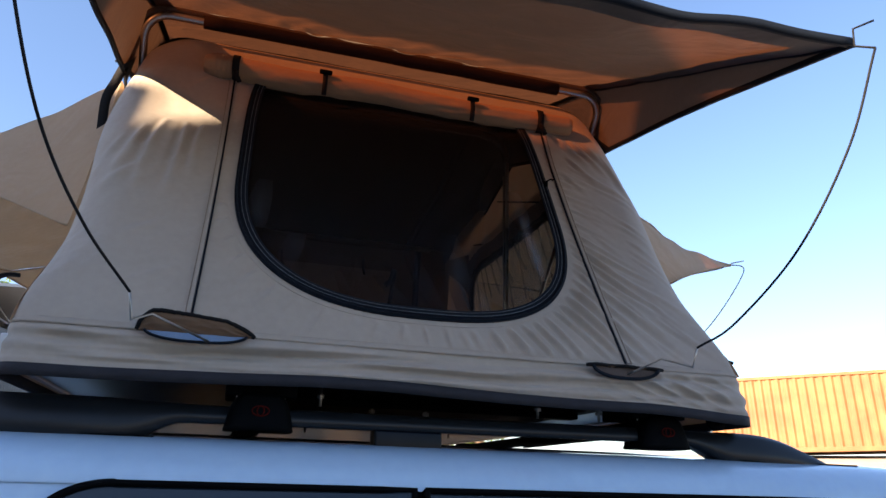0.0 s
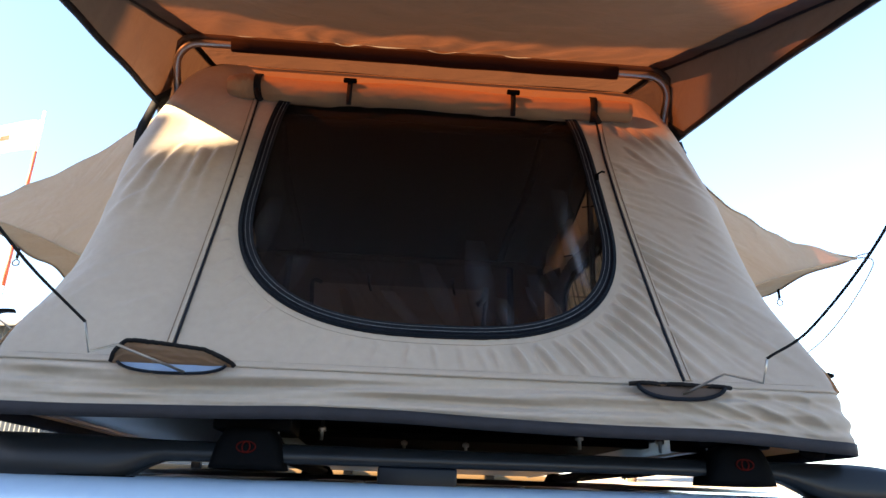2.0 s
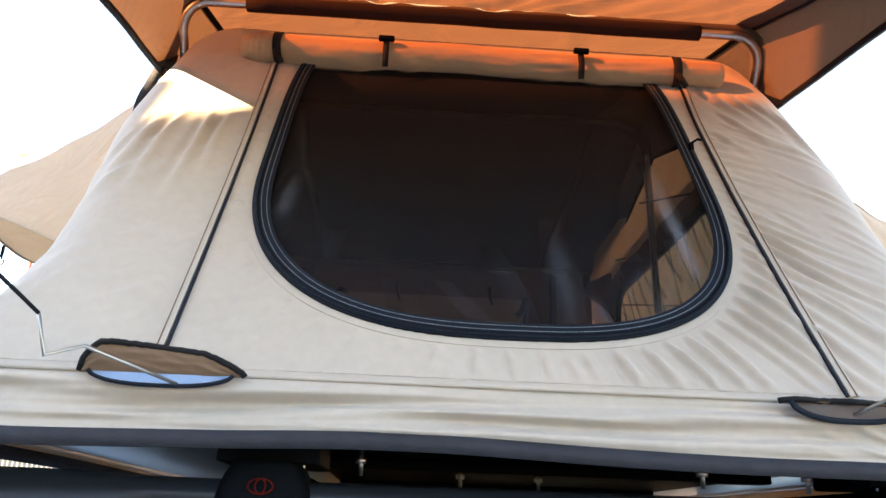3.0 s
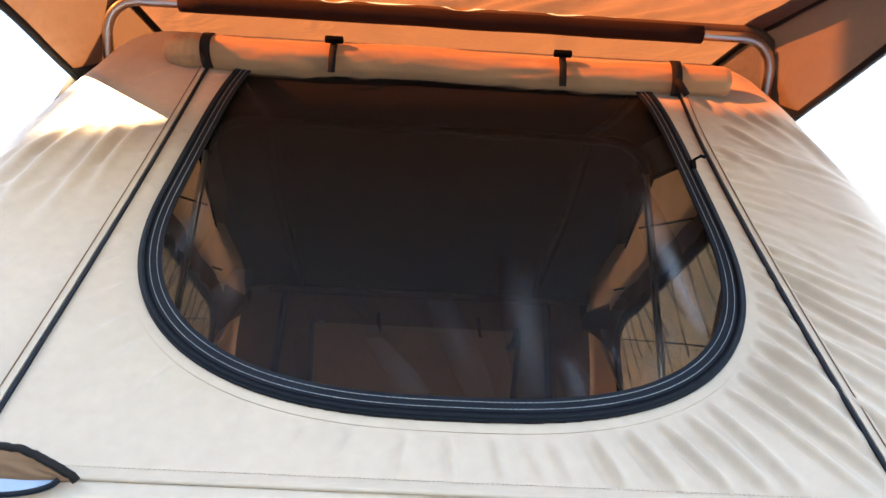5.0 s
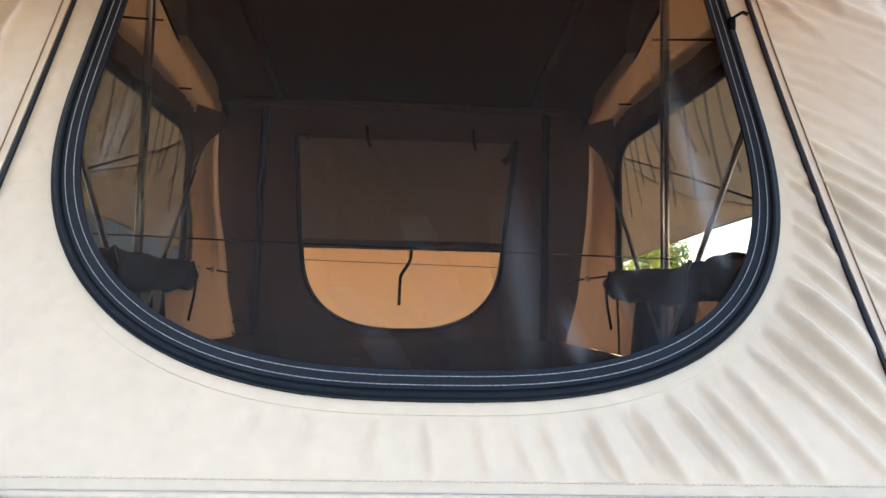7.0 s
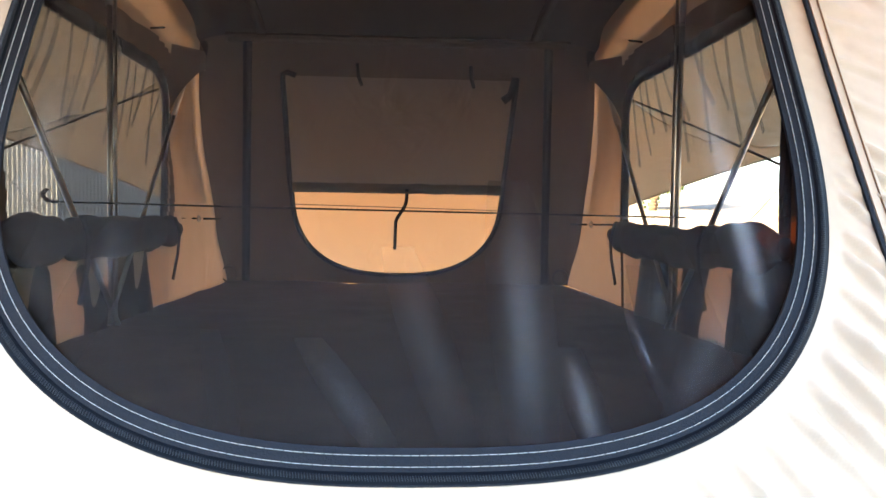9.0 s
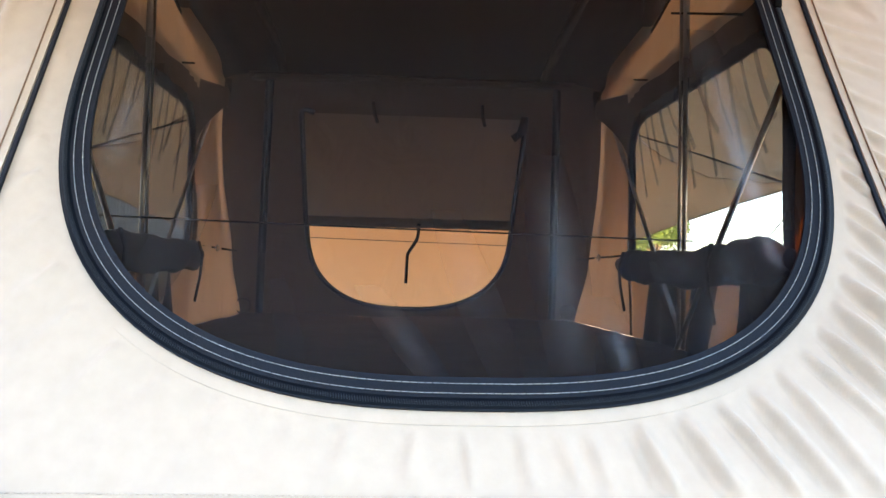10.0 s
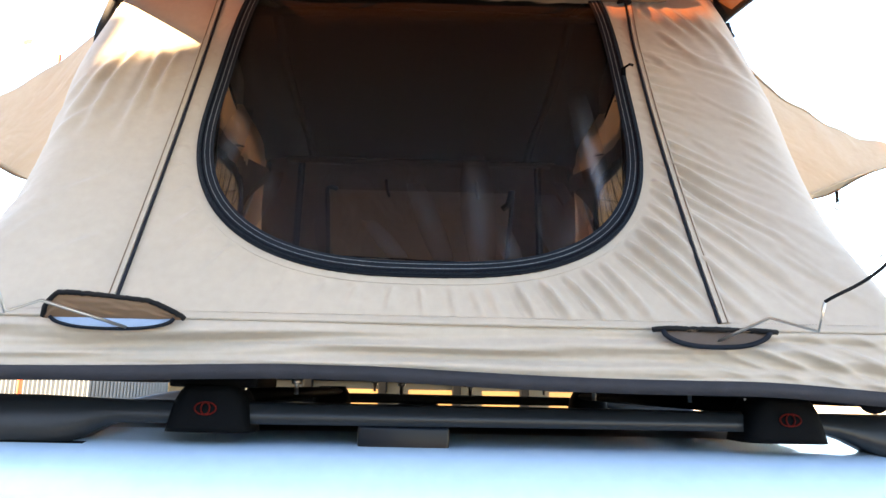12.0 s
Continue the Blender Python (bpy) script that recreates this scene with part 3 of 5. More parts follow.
crease_sheen(-0.150, 0.200, -0.118, 0.090, 0.024, 0.035)

# rolled window flap under the bow
roll_r = 0.029


def roll_centre(x):
    p = wall_point(x, 0.818, roll_r * 0.60, True)
    sag = 0.004 * math.cos(x * 13.0) + 0.005 * wave(x * 5, 0, 31)
    return p + Vector((0, 0, sag * 0.6))


def roll_point(u, v):
    x = -0.484 + 0.990 * u
    c = roll_centre(x)
    a = 2 * math.pi * v
    r = roll_r * (1 + 0.05 * wave(x * 5, math.cos(a), 33) + 0.03 * math.sin(a + x * 9))
    r *= 1 + 0.07 * wave(x * 9, math.cos(a) * 2.5, math.sin(a) * 2.5 + 35) + 0.03 * wave(x * 30, math.cos(a) * 4, math.sin(a) * 4 + 36)
    low = max(0.0, -math.sin(a - 0.5))
    for q in (-0.19, 0.205):
        r *= 1 - 0.16 * low * math.exp(-((x - q) / 0.016) ** 2)
        fan = (x - q) / (0.25 + abs(x - q))
        r *= 1 + 0.07 * low * math.sin(34 * fan + 5 * math.sin(a)) * math.exp(-((x - q) / 0.10) ** 2)
    r *= 1 + 0.05 * wave(x * 14 + a * 2.2, a * 1.3, 37) * step(-0.3, 0.4, -math.sin(a))
    r *= (0.55 + 0.45 * min(1.0, u / 0.035) ** 0.6) * (0.90 + 0.10 * step(0, 0.012, 1 - u)) * (1.06 - 0.16 * u)
    if u < 0.085:
        r *= 1 - 0.035 * (0.5 + 0.5 * math.cos(2 * math.pi * u / 0.0125 + 0.6 * a)) * step(0.085, 0.06, u)
    return c + Vector((0, r * math.cos(a), r * math.sin(a) * 1.05))


bm = grid(480, 48, roll_point)
bmesh.ops.remove_doubles(bm, verts=bm.verts[:], dist=0.0005)
bmesh.ops.holes_fill(bm, edges=[e for e in bm.edges if e.is_boundary], sides=40)
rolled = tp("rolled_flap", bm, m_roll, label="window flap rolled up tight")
for x in (-0.405, 0.41):
    c = roll_centre(x)
    ringp = [c + Vector((0.004 * math.cos(a), (roll_r * 1.07) * math.cos(a), (roll_r * 1.12) * math.sin(a))) for a in (math.radians(125 + 8 * k) for k in range(19))]
    part("tie_strap", sweep(ringp, slab(0.0015, 0.0085), up=(1, 0, 0)), m_strap, rolled, "black tie strap")
    part("strap_knot", tube([c + Vector((-0.004, -0.024, -0.020)), c + Vector((0.0, -0.030, -0.034)), c + Vector((0.010, -0.026, -0.050))], 0.006, 8), m_strap, rolled)
for x in (-0.19, 0.205):
    c = roll_centre(x)
    tab = part("toggle_loop", sweep([c + Vector((0, -0.026, -0.043)), c + Vector((0, -0.036, -0.014)), c + Vector((0, -0.032, 0.016))], slab(0.006, 0.0016), up=(0, -1, 0)), m_strap, rolled)
    part("toggle", block(c.x - 0.016, c.x + 0.016, c.y - 0.042, c.y - 0.031, c.z + 0.012, c.z + 0.022, 0.003), m_black, rolled, "black toggle")

# skirt round the base, with a black hem
def skirt_ring(v, s):
    """A point of the skirt: s runs round three sides (0 back left, 1 back right), v from the seam to the hem."""
    flare = 0.018 * v ** 0.8
    hw, y0 = HALF + 0.004 + flare, 0.004 - flare * 0.7
    r = 0.035 + 0.01 * v
    side = 1.15
    arc = math.pi * r / 2
    total = 2 * side + 2 * arc + 2 * (hw - r)
    d = s * total
    if d < side:
        p, n = Vector((-hw, y0 + r + side - d, 0)), Vector((-1, 0, 0))
    elif d < side + arc:
        a = (d - side) / r
        n = Vector((-math.cos(a), -math.sin(a), 0))
        p = Vector((-hw + r, y0 + r, 0)) + n * r
    elif d < side + arc + 2 * (hw - r):
        n = Vector((0, -1, 0))
        p = Vector((-hw + r + d - side - arc, y0, 0))
    elif d < side + 2 * arc + 2 * (hw - r):
        a = (d - side - arc - 2 * (hw - r)) / r
        n = Vector((math.sin(a), -math.cos(a), 0))
        p = Vector((hw - r, y0 + r, 0)) + n * r
    else:
        p, n = Vector((hw, y0 + r + d - (side + 2 * arc + 2 * (hw - r)), 0)), Vector((1, 0, 0))
    q = p.x * 0.9 + p.y
    lift = 0.006 * wave(q * 1.7, 0, 40) + 0.009 * math.exp(-((p.x + 0.12) / 0.24) ** 2) * (p.y < 0.1) - 0.014 * step(0.45, 0.72, p.x)
    z = Z_SEAM + (Z_HEM + lift - Z_SEAM) * v
    f = 0.022 * wave(q * 2.6 + 0.5 * v, v * 4.0, 41) * math.sin(math.pi * v) ** 0.6 + 0.005 * wave(q * 9, v * 9, 43) * v
    f += 0.008 * math.sin(15 * v + 5 * wave(q * 1.5, 0, 45)) * math.sin(math.pi * v)
    # drags that slant down towards the right-hand corner
    slant = 250 * (0.07 * v - 0.42 * (p.x - 0.5)) + 3.5 * wave(p.x * 4, v * 1.5, 47)
    f += 0.0075 * (math.exp(1.6 * (math.sin(slant) - 1)) - 0.35) * step(0.30, 0.50, p.x) * math.sin(math.pi * v) ** 0.7 * (p.y < 0.1)
    calm = 1 - 0.85 * step(0.60, 0.69, -p.x) - 0.75 * step(0.62, 0.70, p.x)
    return Vector((p.x + (LEFT_IN + 0.010 * v) * step(-0.45, -0.69, p.x), p.y, z)) + n * f * calm


PORTS = ((-0.487, -0.299, 1), (0.330, 0.500, -1))


skirt = tp("skirt", grid(620, 34, lambda u, v: skirt_ring(v, u)), m_canvas, label="tan canvas skirt with rumpled folds")
part("hem_tape", sweep([skirt_ring(1.0, k / 200) + Vector((0, 0, -0.008)) for k in range(201)], slab(0.0025, 0.0098)), m_hem, skirt, "dark grey hem tape").matrix_parent_inverse = Matrix()
part("seam_cord", sweep([skirt_ring(0.0, k / 260) + Vector((0, 0, 0.001)) for k in range(261)], slab(0.004, 0.0025)), m_canvas, skirt)

# pole ports: a pale slot under a bound flap, one flap lifted, one nearly shut
def port_flap(a, b, rise, lift):
    def at(u, v):
        x = a + (b - a) * u
        c = min(1.0, u / 0.12) ** 0.5 * min(1.0, (1 - u) / 0.26) ** 0.7 * (1 - 0.25 * step(0.2, 0.8, u))
        return Vector((x, -0.012 - lift * c * math.sin(math.pi * v * 0.6) - 0.005 * wave(x * 30, v * 2, 51) * v - 0.004 * wave(x * 45 + v * 3, v * 5, 53) * math.sin(math.pi * v), Z_SEAM - 0.005 + (rise * c + 0.002) * v + 0.0035 * wave(x * 22, 0, 50) * (1 - v)))
    return at


def port_slot(a, b, deep, out):
    """A lens-shaped slot face under the flap."""
    def at(u, v):
        x = a + (b - a) * u
        h = deep * max(0.0, 1 - abs(u * 2 - 1) ** 2.6) ** 0.6
        return Vector((x, -0.013 - out * v, Z_SEAM - 0.003 - h * v))
    return at


for a, b, up in PORTS:
    flap_at = port_flap(a, b, 0.031, 0.014) if up > 0 else port_flap(a, b, 0.002, 0.004)
    slot_at = port_slot(a + 0.012, b - 0.012, 0.0150 if up > 0 else 0.022, 0.004)
    port = tp("pole_port", grid(60, 16, flap_at), m_brown, label="brown bound flap over a rod slot")
    part("slot", grid(36, 6, slot_at), m_frame if up > 0 else m_dull, port, "base edge in the slot, sky reflection as blue colour" if up > 0 else "brown lid of the slot").matrix_parent_inverse = Matrix()
    part("lip_binding", tube([flap_at(k / 48, 1.0) + Vector((0, 0, 0.0012 * wave(k * 0.6, 0, 55))) for k in range(49)], 0.0036, 8), m_strap, port, "black binding")
    part("lip_binding", sweep([slot_at(k / 36, 1.0) + Vector((0, -0.001, 0)) for k in range(37)], slab(0.0016, 0.0022 if up > 0 else 0.0032)), m_tape, port, "black binding")

# side walls, back wall, roof
def side_top(y):
    """Height of the roof line over y."""
    if y < Y_BOW:
        return Z_SEAM + (y - 0.01) / LEAN_Y
    if y > LONG - Y_BOW:
        return Z_SEAM + (LONG - 0.01 - y) / LEAN_Y
    q = (y - Y_BOW) / (1.2 - Y_BOW) if y < 1.2 else (LONG - Y_BOW - y) / (1.2 - Y_BOW)
    return Z_BOW + (Z_TOP - Z_BOW) * q


SIDE_MID = 1.19


def side_window(y, z, grow=0.0):
    """Inside the side window: an opening with a sloped head and round corners."""
    q = abs(y - SIDE_MID)
    half, low, high = 0.43 + grow * 0.9, 2.30 - grow, 2.785 + grow
    if q > half or z < low or z > high:
        return False
    r = 0.12 + grow * 0.5
    cy, cz = half - r, high - r
    if q > cy and z > cz:
        return (q - cy) ** 2 + (z - cz) ** 2 < r * r
    return True


def draw_in(y, z):
    """The side wall follows the front wall's and back wall's drawn-in corners."""
    st = (z - Z_SEAM) * WALL_LEN
    near = max(step(1.0, 0.55, y), step(LONG - 1.0, LONG - 0.55, y))
    return 0.012 * step(0, 0.4, st) + (taper(st) - 0.012 * step(0, 0.4, st)) * near


for sx in (-1, 1):
    def side_point(u, v):
        z = Z_SEAM + (Z_TOP - 0.085 - Z_SEAM) * v
        turn = 0.10 * step(0.0, 0.25, (z - Z_SEAM) * WALL_LEN) + 0.012
        if z < Z_BOW - 0.08:
            ya = 0.010 + LEAN_Y * (z - Z_SEAM) + turn
        else:
            lo = 0.010 + LEAN_Y * (Z_BOW - 0.08 - Z_SEAM) + 0.112
            ya = lo + (1.2 - lo) * min(1.0, (z - Z_BOW + 0.08) / (Z_TOP - Z_BOW)) ** 1.3
        ya -= 0.014
        y = ya + (LONG - 2 * ya) * u
        f = 0.010 * wave(y * 3, z * 3, 60 + sx) * math.sin(math.pi * v) * math.sin(math.pi * u) + 0.004 * math.sin(40 * (y + 0.4 * z)) * math.sin(math.pi * v) * math.sin(math.pi * u)
        return Vector((sx * (HALF - draw_in(y, z) + f) + (LEFT_IN if sx < 0 else 0.0) * step(2.80, 2.34, z), y, z))
    def lone(u, v):
        p = side_point(u, v)
        return p.y > 1.655 and 2.12 < p.z < 2.86
    bm = grid(220, 110, side_point, keep=lambda u, v: not side_window(side_point(u, v).y, side_point(u, v).z) and not lone(u, v))
    sw = tp("side_wall", bm, m_single, label="tan canvas side wall with a wide window")
    part("corner_panel", grid(220, 110, side_point, keep=lone), m_corner, sw, "side wall canvas made brighter for the daylit corner")
    # dark double border round the opening
    def dark_border(p):
        return side_window(p.y, p.z, 0.085) and p.z > 2.31
    def frame_point(u, v):
        p = side_point(u, v)
        return p - Vector((sx * 0.006, 0, 0))
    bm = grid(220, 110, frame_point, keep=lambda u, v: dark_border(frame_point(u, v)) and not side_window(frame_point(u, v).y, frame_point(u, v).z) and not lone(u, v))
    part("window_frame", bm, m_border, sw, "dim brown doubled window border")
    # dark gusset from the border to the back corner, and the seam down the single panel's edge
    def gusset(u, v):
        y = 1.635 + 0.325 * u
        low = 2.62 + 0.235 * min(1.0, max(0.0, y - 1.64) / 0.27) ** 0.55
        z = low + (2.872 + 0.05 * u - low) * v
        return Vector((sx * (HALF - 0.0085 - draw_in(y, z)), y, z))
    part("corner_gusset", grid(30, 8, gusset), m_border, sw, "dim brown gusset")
    part("panel_seam", tube([Vector((sx * (HALF - 0.010 - draw_in(1.655, z)), 1.655 + 0.004 * math.sin(z * 9), z)) for z in (2.115 + 0.56 * k / 20 for k in range(21))], 0.0045, 6), m_flap, sw, "dark seam")
    edge = []
    for k in range(121):
        a = 2 * math.pi * k / 120
        lo_r, hi_r = 0.0, 0.9
        for _ in range(24):
            md = (lo_r + hi_r) / 2
            if side_window(SIDE_MID + md * math.cos(a), 2.5 + md * math.sin(a)):
                lo_r = md
            else:
                hi_r = md
        y, z = SIDE_MID + lo_r * math.cos(a), 2.5 + lo_r * math.sin(a)
        edge.append(Vector((sx * (HALF - 0.009 - draw_in(y, z)), y, z)))
    part("window_tape", sweep(edge[:-1], slab(0.017, 0.003), closed=True, up=(sx, 0, 0)), m_tape, sw, "black window tape")
    # inner net drawn across the opening in soft slanting folds
    def screen(u, v):
        y, z = SIDE_MID + 0.45 * (u * 2 - 1), 2.30 + 0.50 * v
        return Vector((sx * (HALF - 0.018 - draw_in(y, z) + 0.007 * math.sin(55 * y + 16 * z + 4 * wave(y * 3, z * 2, 66)) * math.sin(math.pi * u)), y, z))
    part("side_net", grid(110, 30, screen, keep=lambda u, v: side_window(screen(u, v).y, screen(u, v).z, 0.01)), m_veiled if sx < 0 else m_screen, sw, "dark net with a blue-grey veil put in, in slanting folds" if sx < 0 else "thin dark net in slanting folds")
    # creases of the net, gathered towards the upper back corner
    net_rnd = random.Random(40 + sx)
    for k in range(13):
        y0 = 0.86 + 0.057 * k + net_rnd.uniform(-0.015, 0.015)
        z0, run, drop = 2.772 - 0.10 * max(0.0, y0 - 1.50) / 0.1, net_rnd.uniform(0.06, 0.13), net_rnd.uniform(0.14, 0.30)
        line = smooth_path([Vector((sx * (HALF - 0.024 - draw_in(y, z)), y, z)) for y, z in ((y0, z0), (y0 - run * 0.42, z0 - drop * 0.5), (y0 - run, z0 - drop))], 6)
        part("net_fold", sweep(line, slab(net_rnd.uniform(0.0025, 0.0065), 0.001), up=(sx, 0, 0)), m_gather, sw)
    # seam of the awning cloth seen across the opening
    part("net_cord", tube([Vector((sx * (HALF - 0.012), 1.60, 2.735)), Vector((sx * (HALF - 0.012), 1.20, 2.612)), Vector((sx * (HALF - 0.012), 0.80, 2.485))], 0.0026, 6), m_flap, sw)
    # the window panel rolled down into a lumpy bundle along the sill
    def bundle(u, v):
        y = 0.70 + 0.955 * u
        a = 2 * math.pi * v
        end = min(u, 1 - u)
        r = (0.044 + 0.008 * wave(y * 7, math.cos(a), 70 + sx) + 0.006 * wave(y * 16, math.sin(a) * 2, 72)) * (0.45 + 0.55 * step(0, 0.10, end))
        r *= 1 - 0.22 * math.exp(-((y - 0.93) / 0.02) ** 2) - 0.22 * math.exp(-((y - 1.50) / 0.02) ** 2)
        mid = 2.334 + 0.012 * wave(y * 4, 0, 74 + sx) - 0.010 * math.sin(math.pi * u)
        return Vector((sx * (HALF - 0.052 - 0.030 * math.cos(a) * r / 0.044), y, mid + r * math.sin(a) * 1.02))
    bm = grid(90, 18, bundle)
    bmesh.ops.remove_doubles(bm, verts=bm.verts[:], dist=0.0005)
    roll_ob = part("rolled_panel", bm, m_dark, sw, "dark window panel rolled down along the sill")
    for y in (0.93, 1.50):
        part("panel_strap", sweep([Vector((sx * 0.610, y, 2.37)), Vector((sx * 0.598, y, 2.33)), Vector((sx * 0.606, y + 0.01, 2.27)), Vector((sx * 0.612, y - 0.012, 2.20))], slab(0.008, 0.002), up=(sx, 0, 0)), m_strap, roll_ob, "black tie strap")
    # dark inner curtain below the sill, hanging in separate lengths
    for k, (y0, y1) in enumerate(((0.50, 0.935), (1.045, 1.185), (1.235, 1.485))):
        def hang(u, v):
            lean = 0.022 * (wave(k * 3.1, v * 2.0, 76 + sx) + 0.6 * v * (0.5 - u))
            y = y0 + (y1 - y0) * u + lean
            z = 2.305 - 0.195 * v
            return Vector((sx * (HALF - 0.020 - 0.014 * v + 0.006 * math.sin(46 * y + 3 * wave(y * 5, z * 3, 77))), y, z))
        part("hanging_panel", grid(24, 10, hang), m_dark, sw, "dark cloth hanging in folds")


def back_point(u, v):
    st = v * 0.985
    x = (u * 2 - 1) * (HALF - taper(st))
    p = wall_point(x, st, 0.0, True)
    f = 0.008 * wave(x * 4, p.z * 4, 80)
    return Vector((x, LONG - p.y + f * 0.9, p.z + f * 0.45))


BACK_LOW, BACK_TURN, BACK_TOP = 2.150, 2.46, 2.86


def back_half(z):
    """Half the back window's width at a height."""
    if z < BACK_LOW or z > BACK_TOP:
        return 0.0
    if z < BACK_TURN:
        return 0.395 * (1 - ((BACK_TURN - z) / (BACK_TURN - BACK_LOW)) ** 2.5) ** 0.4
    return 0.395 + 0.006 * (z - BACK_TURN) / 0.4


def back_at(x, z, inward=0.0):
    """A point on the leaning back wall, moved inwards."""
    return Vector((x, LONG - 0.010 - (z - Z_SEAM) * LEAN_Y - inward, z))


bm = grid(140, 100, back_point, keep=lambda u, v: abs((u * 2 - 1) * (HALF - taper(v * 0.985))) > back_half(Z_SEAM + 0.985 / WALL_LEN * v))
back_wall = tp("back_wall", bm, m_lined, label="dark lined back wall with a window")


def back_pane(u, v):
    z = BACK_LOW - 0.002 + v * (BACK_TOP - BACK_LOW + 0.004)
    x = (u * 2 - 1) * (back_half(max(BACK_LOW + 0.001, min(BACK_TOP - 0.002, z))) + 0.006)
    f = -0.004 - 0.005 * wave(x * 5, z * 5, 82) - 0.012 * math.sin(math.pi * v) - 0.003 * wave(x * 14 + z * 9, z * 5, 84)
    return back_at(x, z, f)


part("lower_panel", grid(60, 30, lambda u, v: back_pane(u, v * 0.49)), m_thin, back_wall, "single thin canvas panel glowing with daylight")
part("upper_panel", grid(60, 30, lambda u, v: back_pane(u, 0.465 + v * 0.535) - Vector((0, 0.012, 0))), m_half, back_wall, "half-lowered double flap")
part("flap_edge", sweep([back_at(-0.39 + 0.78 * k / 40, 2.488 + 0.003 * wave(k * 0.35, 0, 86), 0.022) for k in range(41)], slab(0.004, 0.018)), m_flap, back_wall, "brown doubled hem of the flap")
part("flap_seam", tube([back_at(-0.385 + 0.77 * k / 20, 2.425 - 0.0006 * k, 0.006) for k in range(21)], 0.0018, 6), m_flap, back_wall)
be = []
for k in range(61):
    a = math.pi * k / 60
    c, d = math.cos(a), math.sin(a)
    be.append((-0.395 * math.copysign(abs(c) ** 0.8, c), BACK_TURN - (BACK_TURN - BACK_LOW) * d ** 0.8))
be = [(-0.355, 2.862), (-0.385, 2.872), (-0.400, 2.866), (-0.401, 2.84)] + [(-0.400, 2.80 - 0.048 * k) for k in range(7)] + be + [(0.395 + 0.002 * k, 2.49 + 0.05 * k) for k in range(8)] + [(0.405, 2.872)]
part("window_tape", sweep([back_at(x, z, 0.010) for x, z in be], slab(0.009, 0.003), up=(0, -1, 0)), m_tape, back_wall, "black window tape")
part("tape_end", sweep([back_at(0.405, 2.872, 0.014), back_at(0.392, 2.815, 0.020), back_at(0.365, 2.795, 0.022)], slab(0.014, 0.002), up=(0, -1, 0)), m_tape, back_wall, "loose end of black tape")
part("pull_cord", sweep(smooth_path([back_at(0.035, 2.486, 0.030), back_at(0.030, 2.43, 0.026), back_at(-0.002, 2.375, 0.022), back_at(-0.006, 2.345, 0.020), back_at(-0.008, 2.255, 0.016)], 5), slab(0.0065, 0.0015), up=(0, -1, 0)), m_strap, back_wall, "black pull strap")
for x in (-0.145, 0.245):
    part("flap_tie", sweep([back_at(x, 2.905, 0.012), back_at(x + 0.004, 2.865, 0.016), back_at(x + 0.016, 2.835, 0.014)], slab(0.006, 0.0015), up=(0, -1, 0)), m_strap, back_wall, "black tie tape")
for sx in (-1, 1):
    part("piping", sweep([back_at(sx * (0.600 - 0.095 * k / 20), 2.12 + 0.86 * k / 20, 0.016) for k in range(21)], slab(0.0145, 0.003), up=(0, -1, 0)), m_tape, back_wall, "black piping")
    part("corner_loop", tube([back_at(sx * 0.655, 2.150, 0.05) + Vector((0.030 * math.cos(q), 0, 0.030 * math.sin(q))) for q in (2 * math.pi * k / 20 for k in range(20))], 0.003, 6, closed=True), m_dark, back_wall, "dark cloth loop")


def roof_point(u, v):
    y = Y_BOW + 0.100 + (LONG - 2 * Y_BOW - 0.100) * v
    half = HALF - 0.01 - 0.052 * max(step(1.0, 0.5, y), step(LONG - 1.0, LONG - 0.5, y))
    x = (u * 2 - 1) * half
    z = side_top(y) - 0.015 * math.sin(math.pi * u) * abs(math.sin(math.pi * 2 * v))
    r = 0.10
    over = max(0.0, abs(x) - (half - r)) / r
    z -= r * (1 - math.sqrt(max(0.0, 1 - min(1, over) ** 2)))
    return Vector((x, y, z + 0.006 * wave(x * 4, y * 4, 90)))


tp("roof", grid(60, 60, roof_point), m_dim, label="canvas roof in a colour darkened for indoor shade")


def fly_point(u, v):
    """The outer sheet: from over the front bow across the ridge to the back bow."""
    y = Y_BOW + 0.028 + (LONG - 2 * Y_BOW - 0.056) * v
    x = (u * 2 - 1) * 0.641
    e = 1 - (u * 2 - 1) ** 2
    z = Z_BOW + 0.074 + (Z_TOP - Z_BOW - 0.026) * (1 - abs(v * 2 - 1))
    return Vector((x, y, z + 0.004 * wave(x * 6, y * 5, 92) * (0.3 + e) * min(1.0, v * 12) - 0.010 * e * math.sin(math.pi * min(1, v * 2) if v < 0.5 else math.pi * (2 - v * 2))))


def fly_drop(u, v, sx):
    """The sheet's side drop, u along it and v downwards."""
    a = fly_point(0 if sx < 0 else 1, u)
    b = Vector((sx * 0.686, a.y, a.z - 0.19 + 0.008 * wave(a.y * 5, 0, 94)))
    return a.lerp(b, v)


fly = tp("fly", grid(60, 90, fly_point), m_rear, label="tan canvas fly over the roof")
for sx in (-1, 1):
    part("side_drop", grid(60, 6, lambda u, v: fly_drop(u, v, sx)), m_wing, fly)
    part("seam_binding", sweep([fly_drop(k / 60, 0.0, sx) - Vector((0, 0, 0.004)) for k in range(61)], slab(0.010, 0.003)), m_tape, fly, "black seam binding")
    part("edge_binding", sweep([fly_drop(k / 60, 1.0, sx) for k in range(61)], slab(0.004, 0.006)), m_tape, fly, "black edge binding")

for sx in (-1, 1):
    path = [roof_point(0.5 + sx * 0.36, k / 60) - Vector((0, 0, 0.008)) for k in range(61)]
    tp("roof_piping", sweep(path, slab(0.016, 0.003)), m_strap)

